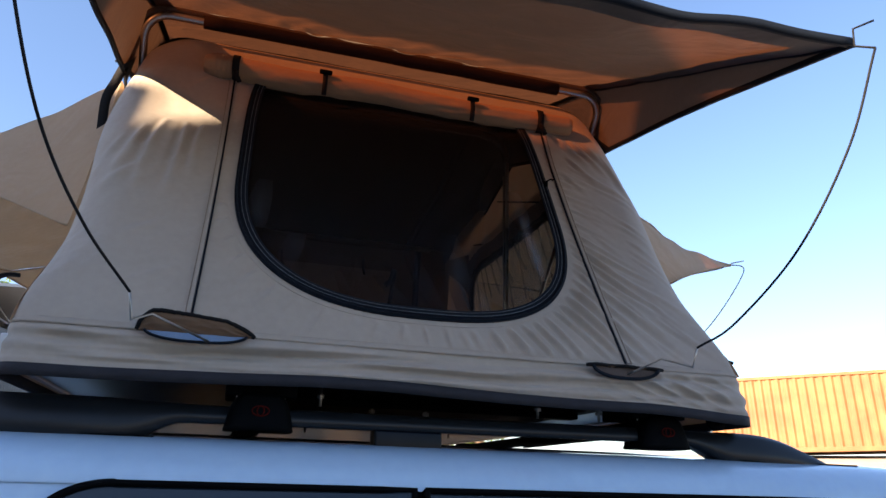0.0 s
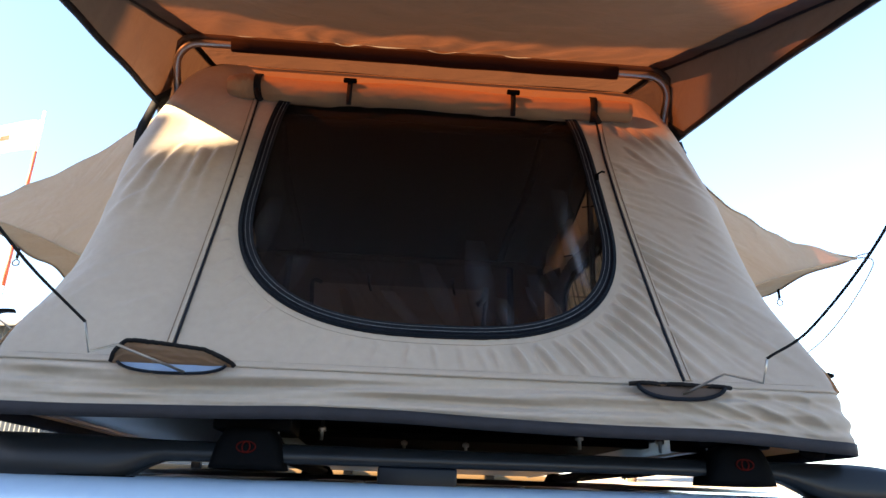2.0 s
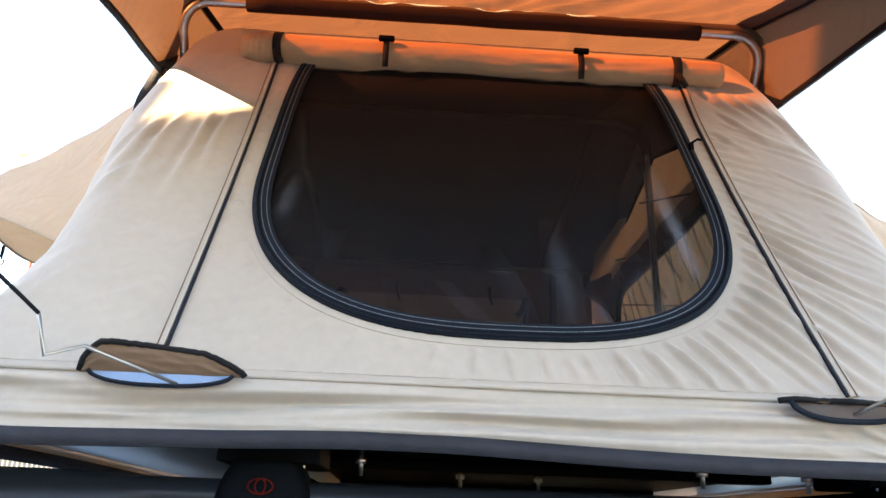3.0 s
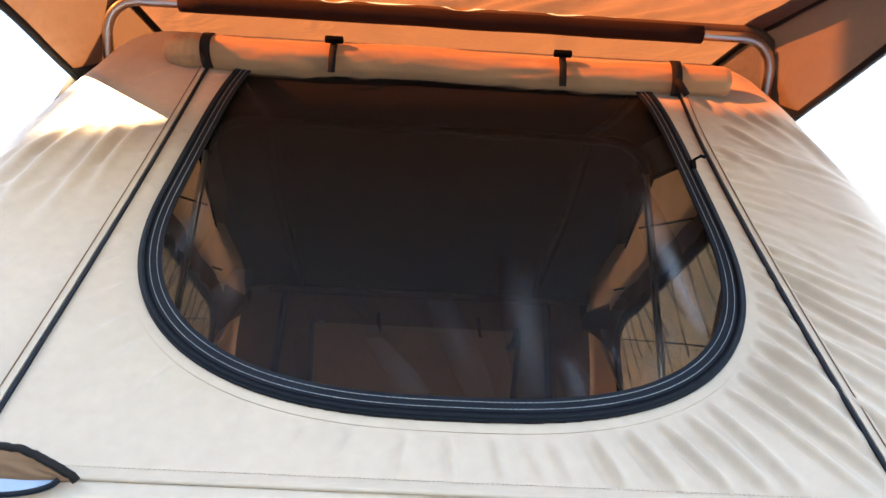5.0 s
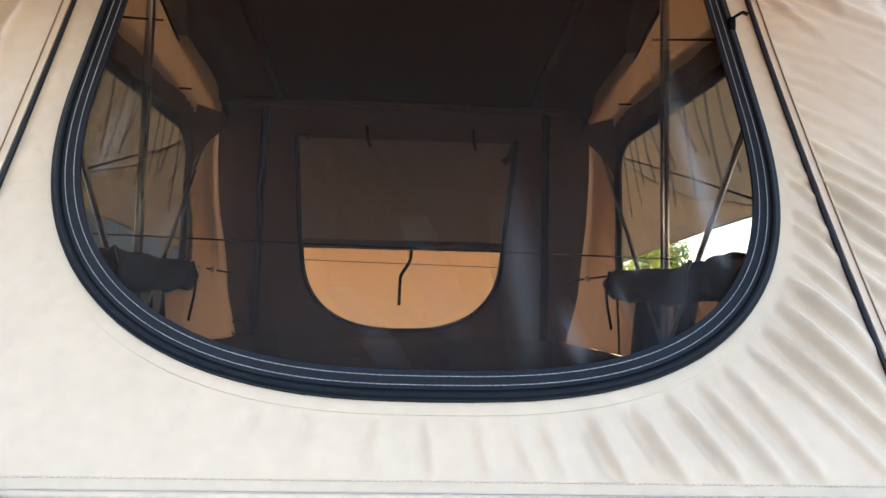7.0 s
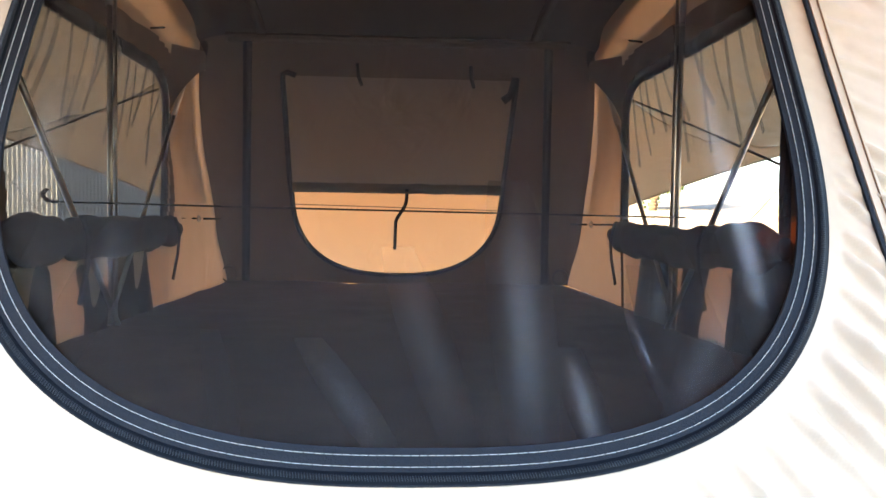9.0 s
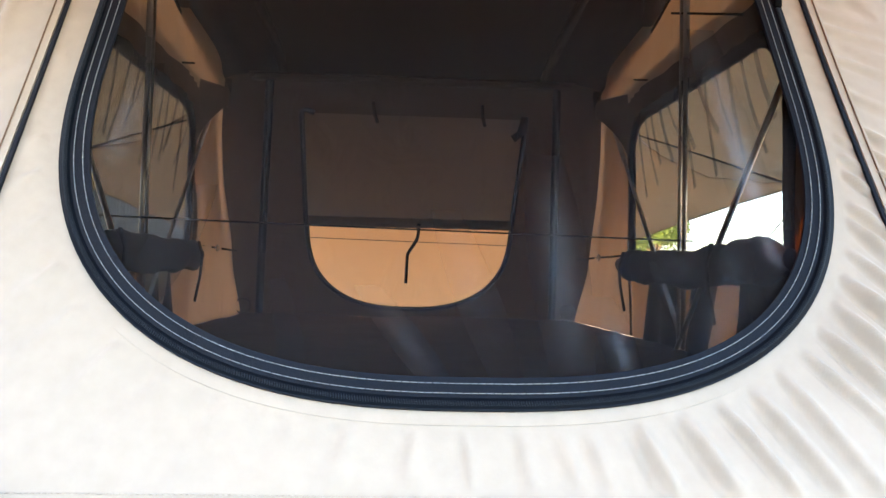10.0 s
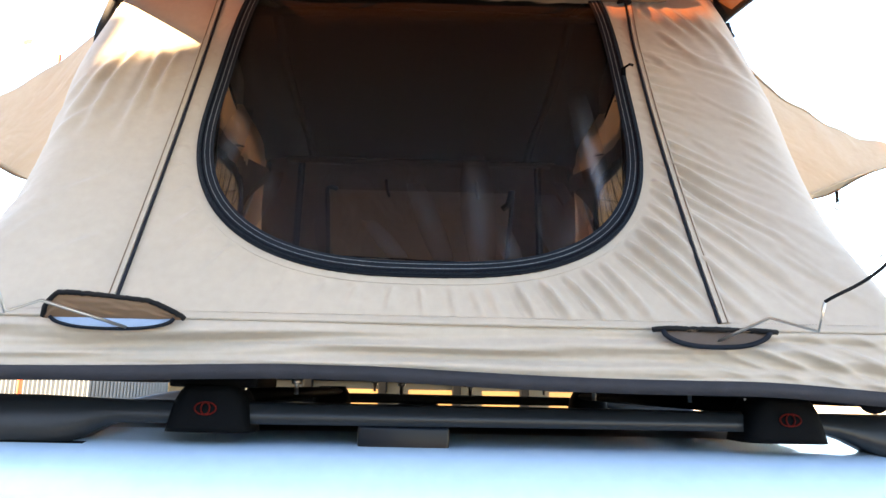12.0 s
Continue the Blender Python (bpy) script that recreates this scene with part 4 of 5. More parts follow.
# bows: three steel hoops from one hinge
HINGE_Z = 2.12


def hoop(y_top, z_top, inset):
    hw, r = HALF - inset, 0.065 if y_top < 0.6 else 0.115
    foot = Vector((0, 1.2, HINGE_Z))
    top = Vector((0, y_top, z_top))
    along = (top - foot)
    ln = along.length
    along.normalize()
    pts = []
    def P(x, d):
        return foot + along * d + Vector((x, 0, 0))
    pts += [P(-hw, 0.0), P(-hw, ln - r)]
    pts += [P(-hw + r - r * math.cos(a), ln - r + r * math.sin(a)) for a in (math.pi / 2 * k / 8 for k in range(1, 9))]
    pts += [P(hw - r + r * math.sin(a), ln - r + r * math.cos(a)) for a in (math.pi / 2 * k / 8 for k in range(0, 9))]
    pts += [P(hw, 0.0)]
    return pts


for y_top, z_top, inset in ((Y_BOW - 0.012, 3.005, 0.052), (1.2, Z_TOP - 0.02, 0.035), (LONG - Y_BOW - 0.02, 2.97, 0.03)):
    full = hoop(y_top, z_top, inset)
    joint_l, joint_r = full[0].lerp(full[1], 0.72), full[-1].lerp(full[-2], 0.72)
    bow = tp("bow", tube([joint_l] + full[1:-1] + [joint_r], 0.010 if y_top < 0.6 else 0.008, 12), m_steel, label="bent steel tube hoop")
    for top_end, foot_end in ((joint_l, full[0]), (joint_r, full[-1])):
        part("leg", tube([top_end.lerp(foot_end, -0.03), foot_end], 0.0062, 10), m_rod, bow, "thinner steel leg").matrix_parent_inverse = Matrix()
        if 1.0 < y_top < 1.5:
            beside = Vector((0, 0.030, 0))
            part("leg", tube([top_end.lerp(foot_end, -0.33) + beside, foot_end + beside], 0.0050, 10), m_rod, bow, "thinner steel leg").matrix_parent_inverse = Matrix()
    if y_top < 0.6:
        over = hoop(y_top, z_top + 0.017, inset - 0.010)[1:-1]
        part("bow_casing", sweep(over, slab(0.010, 0.004), up=(0, -1, 0)), m_flap, bow, "dark cloth casing").matrix_parent_inverse = Matrix()
        part("foam_sleeve", tube([Vector((-0.505 + 1.005 * k / 20, y_top - 0.001, z_top + 0.002 * wave(k * 0.4, 0, 95))) for k in range(21)], 0.0175, 12), m_foam, bow, "dark foam sleeve").matrix_parent_inverse = Matrix()

    else:
        body = hoop(y_top, z_top, inset)
        # sleeve added in a dark colour so the bow sinks into the dim roof
        part("dark_sleeve", tube(body[1:-1] if y_top < 1.5 else [Vector((-0.58 + 1.16 * k / 20, y_top, z_top + 0.004)) for k in range(21)], 0.016, 10), m_dim if y_top < 1.5 else m_lined, bow, "dark sleeve added to hide the bow").matrix_parent_inverse = Matrix()

# awnings
TIP_Y, TIP_Z, TIP_X = -0.408, 2.660, 0.678


def front_canopy_point(u, v):
    """u across, v from the bow (0) to the front edge (1)."""
    hw = 0.640 + (TIP_X - 0.640) * v
    x = (u * 2 - 1) * hw
    y = Y_BOW + 0.03 + (TIP_Y - Y_BOW - 0.03) * v
    z = Z_BOW + 0.074 + (TIP_Z - Z_BOW - 0.074) * v
    e = 1 - (u * 2 - 1) ** 2
    free = step(0.0, 0.07, v)
    z += -0.03 * e * math.sin(math.pi * v) + free * (0.008 * wave(x * 5, y * 5, 100) + 0.004 * math.sin(26 * x + 9 * y) * e)
    y += 0.035 * e * v * v
    z += free * 0.0045 * math.sin(62 * x - 26 * v + 6 * wave(x * 4, v * 3, 105)) * step(0.55, 0.05, v) * e + free * (0.007 * (0.3 - abs(wave(x * 6 + v * 5, v * 4 - x * 2, 107))) + 0.004 * wave(x * 9 + y * 6, y * 14 - x * 3, 106) * (0.3 + e))
    return Vector((x, y, z))


def canopy(fn, corner, name, lbl, cloth, edging, wing_cloth):
    c = tp(name, grid(150, 80, fn), cloth, label=lbl)
    for sx in (0, 1):
        def wing(u, v):
            a = fn(sx, u)
            b = Vector(corner[sx]).lerp(fn(sx, 1.0) + Vector((0, 0, -0.004)), u)
            p = a.lerp(b, v)
            return p + Vector((0.006 * wave(p.y * 6, p.z * 6, 101 + sx), 0.006 * wave(p.x * 6, p.z * 6, 103), 0.012 * math.sin(math.pi * u) * v))
        part("side_wing", grid(36, 8, wing), wing_cloth[sx], c)
        part("edge_binding", sweep([wing(k / 36, 1.0) for k in range(37)], slab(0.004, 0.006) if edging == m_tape else slab(0.002, 0.0025)), edging, c)
        if edging == m_tape:
            part("corner_patch", grid(6, 6, lambda u, v: wing(0.10 * u * v, 0.70 + 0.30 * v) + Vector((0.005 * (1 - 2 * sx), -0.003, 0))), m_tape, c, "black corner patch")
        part("seam_binding", sweep([fn(sx, k / 36) + Vector((0, 0, -0.004)) for k in range(37)], slab(0.010, 0.003) if edging == m_tape else slab(0.003, 0.002)), edging, c)
    part("edge_binding", sweep([fn(k / 60, 1.0) for k in range(61)], slab(0.005, 0.008) if edging == m_tape else slab(0.002, 0.003)), edging, c)
    if edging != m_tape:
        return c
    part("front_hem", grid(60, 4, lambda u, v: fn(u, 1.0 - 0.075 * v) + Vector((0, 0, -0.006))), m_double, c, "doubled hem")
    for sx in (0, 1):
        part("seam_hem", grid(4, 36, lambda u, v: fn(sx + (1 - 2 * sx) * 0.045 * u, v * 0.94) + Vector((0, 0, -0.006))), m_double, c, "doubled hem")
    return c


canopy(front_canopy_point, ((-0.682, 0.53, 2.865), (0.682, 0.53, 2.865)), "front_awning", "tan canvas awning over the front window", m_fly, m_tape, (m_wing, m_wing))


def back_canopy_point(u, v):
    p = front_canopy_point(u, v)
    return Vector((p.x, LONG - p.y, p.z))


canopy(back_canopy_point, ((-0.695, LONG - 0.53, 2.865), (0.695, LONG - 0.53, 2.865)), "back_awning", "tan canvas awning over the back window", m_awning, m_tape, (m_awning, m_awning))
for sx in (-1, 1):
    def side_awning_point(u, v):
        y0 = 0.54 + 1.32 * u
        y1 = 0.683 + 1.034 * u
        e = 1 - (u * 2 - 1) ** 2
        z0 = 2.86 + 0.06 * e
        x = sx * (HALF - 0.008 + (1.245 + (0.027 if sx > 0 else 0.0) - HALF + 0.008) * v)
        y = y0 + (y1 - y0) * v
        z = 2.622 + (z0 - 2.622) * (1 - v) ** ((1.30 if sx < 0 else 1.45) + (0.7 if sx < 0 else 1.7) * (1 - e) ** 2)
        z += 0.012 * wave(y * 4, v * 4, 110 + sx) + 0.010 * math.sin(18 * y + 5 * v) * e * v + 0.010 * wave(y * 9 + v * 4, v * 7, 112 + sx) * math.sin(math.pi * v) + 0.006 * (1 - abs(wave(y * 7 - v * 6, v * 3, 114 + sx)) * 2.2) * math.sin(math.pi * v)
        x -= sx * 0.06 * e * v * v
        return Vector((x, y, z))
    canopy(side_awning_point, ((sx * 0.70, 0.33, 2.38), (sx * 0.70, LONG - 0.33, 2.38)), "side_awning", "tan canvas awning over a side window", m_awning, m_awning, (m_awning, m_awning))


# spring rods that hold the awnings
def rod(points):
    return tp("awning_rod", tube(smooth_path(points, 10), 0.0021, 8), m_rod, label="bent spring-steel awning rod")


for sx in (-1, 1):
    if sx < 0:
        kink = [Vector((-0.372, -0.019, 2.096)), Vector((-0.460, -0.071, 2.124)), Vector((-0.485, -0.101, 2.106)), Vector((-0.491, -0.119, 2.145))]
        arc = smooth_path([kink[-1], Vector((-0.548, -0.220, 2.209)), Vector((-0.594, -0.330, 2.294)), Vector((-0.630, -0.410, 2.417)), Vector((-0.682, -0.449, 2.624))], 10)
    else:
        kink = [Vector((sx * 0.40, 0.0, 2.085)), Vector((sx * 0.470, -0.055, 2.124)), Vector((sx * 0.509, -0.098, 2.104)), Vector((sx * 0.512, -0.112, 2.139))]
        arc = smooth_path([kink[-1], Vector((sx * 0.560, -0.166, 2.180)), Vector((sx * 0.605, -0.294, 2.291)), Vector((sx * 0.650, -0.392, 2.454)), Vector((sx * 0.682, -0.449, 2.624))], 10)
    r1 = tp("awning_rod", tube(kink, 0.0021, 8), m_rod, label="bent spring-steel awning rod")
    part("sheath", tube(arc, 0.0022, 8), m_rubber, r1, "black rubber sheath").matrix_parent_inverse = Matrix()
    part("tip_hook", tube([arc[-1], Vector((sx * 0.676, -0.415, 2.648)), Vector((sx * 0.668, -0.425, 2.676)), Vector((sx * 0.69, -0.45, 2.682))], 0.0021, 8), m_rubber, r1)
    for sy in (-1, 1):
        y_tip = 1.2 + sy * 0.517
        foot = [Vector((sx * 0.735, 1.2 + sy * 0.62, 2.17)), Vector((sx * 0.85, 1.2 + sy * 0.58, 2.215)), Vector((sx * 1.08, 1.2 + sy * 0.56, 2.36)), Vector((sx * 1.265, 1.2 + sy * 0.55, 2.585)), Vector((sx * 1.245, y_tip, 2.622)), Vector((sx * 1.275, y_tip + sy * 0.03, 2.63))]
        if sx > 0:
            foot = [p + Vector((0.027 * step(0.8, 1.2, p.x), 0, 0)) for p in foot]
        rod(foot)
    # dangling ring loops under the side awning
    lp = Vector((sx * 1.108, 0.82, 2.528))
    lo = tp("ring_loop", sweep([lp + Vector((0, 0, 0.03)), lp], slab(0.005, 0.0015), up=(sx, 0, 0)), m_strap)
    part("ring", tube([lp + Vector((0.009 * math.cos(a), 0, -0.012 + 0.009 * math.sin(a))) for a in (2 * math.pi * k / 14 for k in range(14))], 0.0018, 6, closed=True), m_rod, lo)

# straps hanging from the bow corners
b0 = Vector((-0.682, 0.47, 2.862))
ht = tp("hanging_strap", sweep(smooth_path([b0, b0 + Vector((-0.012, -0.004, -0.05)), b0 + Vector((-0.026, 0, -0.10)), b0 + Vector((-0.022, 0.002, -0.19))], 6), slab(0.011, 0.0014), up=(0, -1, 0)), m_strap, label="black webbing strap end")
part("strap_bow", tube(smooth_path([b0 + Vector((-0.02, 0, 0.01)), b0 + Vector((-0.01, -0.01, 0.02)), b0, b0 + Vector((0.012, 0, -0.05)), b0 + Vector((0.02, 0, -0.09))], 6), 0.004, 6), m_strap, ht).matrix_parent_inverse = Matrix()
b1 = Vector((0.70, 0.52, 2.865))
tp("strap_stub", tube([b1, b1 + Vector((0.006, 0, -0.025)), b1 + Vector((0.012, 0, -0.035))], 0.006, 8), m_strap)
q = Vector((-0.70, 0.09, 2.205))
side_strap = tp("strap_tail", sweep(smooth_path([q, q + Vector((-0.02, -0.004, -0.002)), q + Vector((-0.045, -0.006, -0.014)), q + Vector((-0.075, -0.008, -0.008))], 6), slab(0.009, 0.0018)), m_strap, label="black webbing strap tail")
part("buckle", block(-0.792, -0.760, 0.074, 0.092, 2.192, 2.202, 0.003), m_black, side_strap).matrix_parent_inverse = Matrix()
for sx in (1,):
    q = Vector((sx * 0.696, 0.06, 2.148))
    tp("side_buckle", sweep([q, q + Vector((sx * 0.014, -0.004, 0.004)), q + Vector((sx * 0.026, -0.006, 0.001))], slab(0.006, 0.003)), m_black, label="black side-release buckle")

# cord across the inside, elastic hooks at the back corners
tp("inner_cord", tube([Vector((-0.680, 0.985, 2.398)), Vector((-0.32, 1.035, 2.394)), Vector((0.0, 1.08, 2.392)), Vector((0.672, 1.165, 2.388))], 0.0022, 6), m_strap, label="thin black cord across the tent")
for sx in (-1, 1):
    a, b = Vector((sx * 0.662, 2.21, 2.365)), Vector((sx * 0.674, 1.68, 2.367))
    hk = tp("elastic_hook", tube([a, a.lerp(b, 0.4)], 0.004, 6), m_strap, label="black elastic cord with a hook")
    part("hook_ring", tube([a.lerp(b, 0.5) + Vector((0, 0.016 * math.cos(q), 0.010 * math.sin(q))) for q in (2 * math.pi * k / 12 for k in range(12))], 0.0028, 6, closed=True), m_rod, hk)
    part("hook_tail", tube([a.lerp(b, 0.56), a.lerp(b, 0.60), b], 0.0035, 6), m_strap, hk)
    part("cord_knot", tube([b + Vector((0, -0.008, 0)), b + Vector((0, 0.010, 0.004))], 0.008, 8), m_strap, hk)
    for y0, z0, y1, z1 in ((1.93, 3.005, 1.50, 2.88), (1.29, 3.000, 0.93, 2.862)):
        tp("bow_strap", tube([Vector((sx * 0.662, y0, z0)), Vector((sx * 0.674, y1, z1))], 0.0032, 6), m_strap, label="black elastic strap between the bows")

ring_at = Vector((0.664, 0.735, 2.405))
tp("square_ring", tube([ring_at + Vector((0, a, b)) for a, b in ((-0.011, -0.016), (0.011, -0.016), (0.011, 0.016), (-0.011, 0.016))], 0.0028, 6, closed=True), m_strap, label="black square ring on the wall")
tp("cord_hook", tube(smooth_path([Vector((-0.684, 0.985, 2.398)), Vector((-0.684, 0.945, 2.400)), Vector((-0.684, 0.925, 2.412)), Vector((-0.684, 0.945, 2.420))], 5), 0.004, 6), m_strap, label="black cord hook")

# base boards with edge channels
for y0, y1 in ((0.02, 1.195), (1.205, 2.385)):
    board = tp("base_board", block(-0.685, 0.685, y0, y1, 2.054, 2.086, 0.003), m_board, label="pale sandwich base board", smooth=False)
    for xa in (-0.69, 0.672):
        part("edge_channel", block(xa, xa + 0.018, y0, y1, 2.049, 2.092, 0.002), m_alu, board, smooth=False)
for ya in (0.34, 0.88):
    tp("mount_rail", block(-0.245, 0.480, ya - 0.02, ya + 0.02, 2.036, 2.050, 0.003), m_black, label="black mounting channel", smooth=False)
# black sheet added to make the middle of the base's underside dark
tp("dark_underside", block(-0.250, 0.500, 0.045, 1.150, 2.049, 2.0535, 0.001), m_black, label="black sheet added under the base", smooth=False)
for x, y in ((-0.165, 0.10), (-0.02, 0.34), (0.105, 0.34), (0.275, 0.10), (0.425, 0.12), (0.335, 0.88), (-0.10, 0.88)):
    bolt = tp("bolt", tube([Vector((x, y, 2.050)), Vector((x, y, 2.012))], 0.0032, 8), m_rod, label="steel bolt with a nut")
    part("nut", tube([Vector((x, y, 2.034)), Vector((x, y, 2.027))], 0.0075, 6), m_rod, bolt)


clip = smooth_path([Vector((0.648, 0.05, 2.046)), Vector((0.650, 0.05, 2.020)), Vector((0.662, 0.05, 2.012)), Vector((0.676, 0.05, 2.020)), Vector((0.680, 0.05, 2.044))], 6)
tp("corner_bracket", sweep(clip, slab(0.010, 0.003), up=(0, 1, 0)), m_black, label="black bent steel corner bracket")


# mattress lies on the base
def mattress_point(u, v):
    x, y = (u * 2 - 1) * 0.697, 0.045 + 2.352 * v
    e = min(u, 1 - u) * 1.38
    g = min(v, 1 - v) * 2.335
    x -= 0.022 * max(0.0, y - 0.45)
    h = 0.032 * step(-0.09, 0.05, min(e, g))
    return Vector((x, y, 2.088 + h + 0.010 * wave(x * 3, y * 3, 120) + 0.004 * wave(x * 11, y * 11, 121)))


mt = grid(60, 90, mattress_point)
tagged(mesh_ob("mattress", mt, m_mattress), "dark brown fabric mattress filling the tent floor", "mattress")

# the far end of the tent stands a little askew
for ob in tent.children_recursive:
    for v in ob.data.vertices:
        v.co.x -= 0.022 * max(0.0, v.co.y - 0.45)

# ---- crossbars on the roof rails ----
def crossbar(x):
    cb = thing("roof_crossbar", "black roof crossbar on clamp feet", "crossbar", "crossbars under the tent", at=(x, 0.085, 1.972))
    ring_pts = [(0.038 * math.cos(a) if abs(math.cos(a)) > 0.2 else 0.038 * math.cos(a), 0.013 * math.sin(a)) for a in (2 * math.pi * k / 16 for k in range(16))]
    b = part("bar", sweep([Vector((0, 0.02, 0.035)), Vector((0, 1.18, 0.035))], ring_pts), m_black, cb)
    part("end_rim", tube([Vector((0.042 * math.cos(q), -0.012, 0.047 + 0.012 * math.sin(q))) for q in (2 * math.pi * k / 24 for k in range(24))], 0.0016, 6, closed=True), m_alu, cb)
    for q in (-0.02, 0.0, 0.02):
        part("end_rib", tube([Vector((q, -0.012, 0.037)), Vector((q, -0.012, 0.057))], 0.001, 6), m_alu, cb)
    part("mount_bracket", block(-0.062, 0.062, -0.03, 0.10, 0.048, 0.084, 0.004), m_black, cb)
    for y, sy in ((0.0, -1), (1.2, 1)):
        def foot_pt(u, v):
            a = 2 * math.pi * u
            w = (0.048 + 0.012 * (1 - v)) * (1 - 0.22 * v ** 5)
            d = 0.040 + 0.010 * (1 - v)
            ca, sa = math.cos(a), math.sin(a)
            return Vector((w * math.copysign(abs(ca) ** 0.45, ca), y + sy * 0.01 + d * math.copysign(abs(sa) ** 0.45, sa), -0.012 + 0.062 * v))
        bm = grid(32, 8, foot_pt)
        bmesh.ops.remove_doubles(bm, verts=bm.verts[:], dist=0.0004)
        bmesh.ops.holes_fill(bm, edges=[e for e in bm.edges if e.is_boundary], sides=64)
        f = part("clamp_foot", bm, m_black, cb)
        if sy < 0:
            part("badge", tube([Vector((0.0145 * math.cos(q), -0.057, 0.020 + 0.0085 * math.sin(q))) for q in (2 * math.pi * k / 18 for k in range(18))], 0.0012, 6, closed=True), m_red, f, "red emblem outline")
            part("badge", tube([Vector((0.006 * math.cos(q), -0.0572, 0.020 + 0.008 * math.sin(q))) for q in (2 * math.pi * k / 14 for k in range(14))], 0.0012, 6, closed=True), m_red, f, "red emblem outline")
    return cb


bar = crossbar(-0.274)
copy_thing(bar, Matrix.Translation((0.530, 0.085, 1.972)))

# ---- the car ----
car = thing("suv", "pale silver-blue four-wheel-drive car with black roof rails", "car", at=(0.0, 0.72, 0.0))


def cp(name, bm, material, parent=None, label="", smooth=True):
    ob = part(name, bm, material, parent or car, label, smooth)
    if parent is None:
        at_world(ob)
    return ob


def half_width(z):
    """Half the car's width at a height: sills, shoulder, then the glass leaning in."""
    if z < 0.55:
        return 0.90 + 0.04 * (z - 0.3) / 0.25
    if z < 1.12:
        return 0.94
    if z < 1.88:
        return 0.94 - 0.17 * ((z - 1.12) / 0.76) ** 1.2
    return 0.77


def roof_z(x, q):
    """Roof height at x along and q (0 middle, 1 edge) across."""
    end = 0.10 * step(1.1, 2.0, abs(x + 0.1))
    return 1.966 - 0.020 * q ** 2.2 - end * 0.8


def roof_panel(u, v):
    x = -1.45 + 2.9 * u
    w = v * 2 - 1
    y = 0.72 + w * 0.64
    return Vector((x, y, roof_z(x, abs(w))))


cp("roof", grid(60, 40, roof_panel), m_car, label="pale silver-blue roof panel")
# black panel added to darken the car roof below the tent
cp("dark_roof_panel", grid(30, 20, lambda u, v: roof_panel(0.28 + 0.47 * u, 0.10 + 0.72 * v) + Vector((0, 0, 0.005 * min(1.0, 12 * min(u, 1 - u, v, 1 - v))))), m_gloss, label="black panel added over the car roof")
for sy in (-1, 1):
    def cant(u, v):
        x = -1.62 + 3.24 * u
        a = v * math.pi / 2
        z0 = roof_z(max(-1.45, min(1.45, x)), 1.0)
        y = 0.64 + 0.125 * math.sin(a)
        z = z0 - 0.078 * (1 - math.cos(a))
        return Vector((x, 0.72 + sy * y, z - 0.3 * max(0, abs(x) - 1.45)))
    cp("cant_rail", grid(60, 10, cant), m_car, label="pale silver-blue roof side")
    body_y = lambda z: 0.72 + sy * half_width(z)
    # lower body side
    def lower(u, v):
        x = -2.38 + 4.76 * u
        z = 0.38 + 0.80 * v
        return Vector((x, body_y(z) - sy * 0.10 * step(1.9, 2.4, abs(x)), z))
    wheels_x = (-1.40, 1.39)
    cp("body_side", grid(120, 24, lower, keep=lambda u, v: min(math.hypot(-2.38 + 4.76 * u - w, 0.38 + 0.80 * v - 0.40) for w in wheels_x) > 0.43), m_car, label="pale silver-blue doors and wings")
    # side glass in its black frames
    for xa, xb in ((-0.58, -0.015), (0.005, 0.86), (0.94, 1.55)):
        def glass(u, v):
            z = 1.18 + 0.690 * v
            x0 = xa + 0.105 * (1 - math.sqrt(max(0.0, 1 - max(0.0, (v - 0.90) / 0.10) ** 2))) if xa < -0.5 else xa
            return Vector((x0 + (xb - x0) * u, body_y(z) - sy * 0.004, z))
        gl = cp("side_window", grid(10, 40, lambda u, v: glass(u, 1 - (1 - v) ** 3)), m_glass, label="dark side window")
        gl.visible_shadow = False
        outline = [glass(k / 8, 1.0) for k in range(9)] + [glass(1.0, 1 - k / 8) for k in range(1, 9)] + [glass(1 - k / 8, 0.0) for k in range(1, 9)] + [glass(0.0, 1 - (1 - k / 30) ** 3) for k in range(1, 30)]
        part("window_seal", sweep(outline, slab(0.005, 0.006), closed=True, up=(0, sy, 0)), m_black, gl).matrix_parent_inverse = Matrix()
    for xa, xb in ((-1.40, -0.44), (-0.02, 0.01), (0.87, 0.93), (1.56, 2.05)):
        def pillar(u, v):
            z = 1.17 + 0.70 * v
            slope = 0.75 * (1 - v) if xa < -1 else 0.0
            return Vector((xa - slope * (1 - u) + (xb - xa) * u, body_y(z) - sy * 0.012, z))
        cp("pillar", grid(8, 10, pillar), m_car if xa in (-1.40, 1.56) else m_black)
    # roof rail: a bar on two long legs, with a stay in the middle
    yr = 0.72 + sy * 0.645
    def rail_top(x):
        return 2.001 - 0.078 * step(0.68, 1.03, x) ** 2 - 0.070 * step(-0.62, -1.12, x) ** 1.5 + 0.004 * step(-0.38, -0.55, x)
    def rail_low(x):
        leg = max(step(0.585, 0.72, x), step(-0.40, -0.50, x))
        return (1.972 + 0.002 * math.sin(3 * x)) * (1 - leg) + 1.930 * leg
    bm = bmesh.new()
    rows = []
    for k in range(121):
        x = -1.14 + 2.19 * k / 120
        hi, lo = rail_top(x), min(rail_low(x), rail_top(x) - 0.006)
        w = 0.020 + 0.012 * max(step(0.60, 0.80, x), step(-0.40, -0.60, x))
        hh = hi - lo
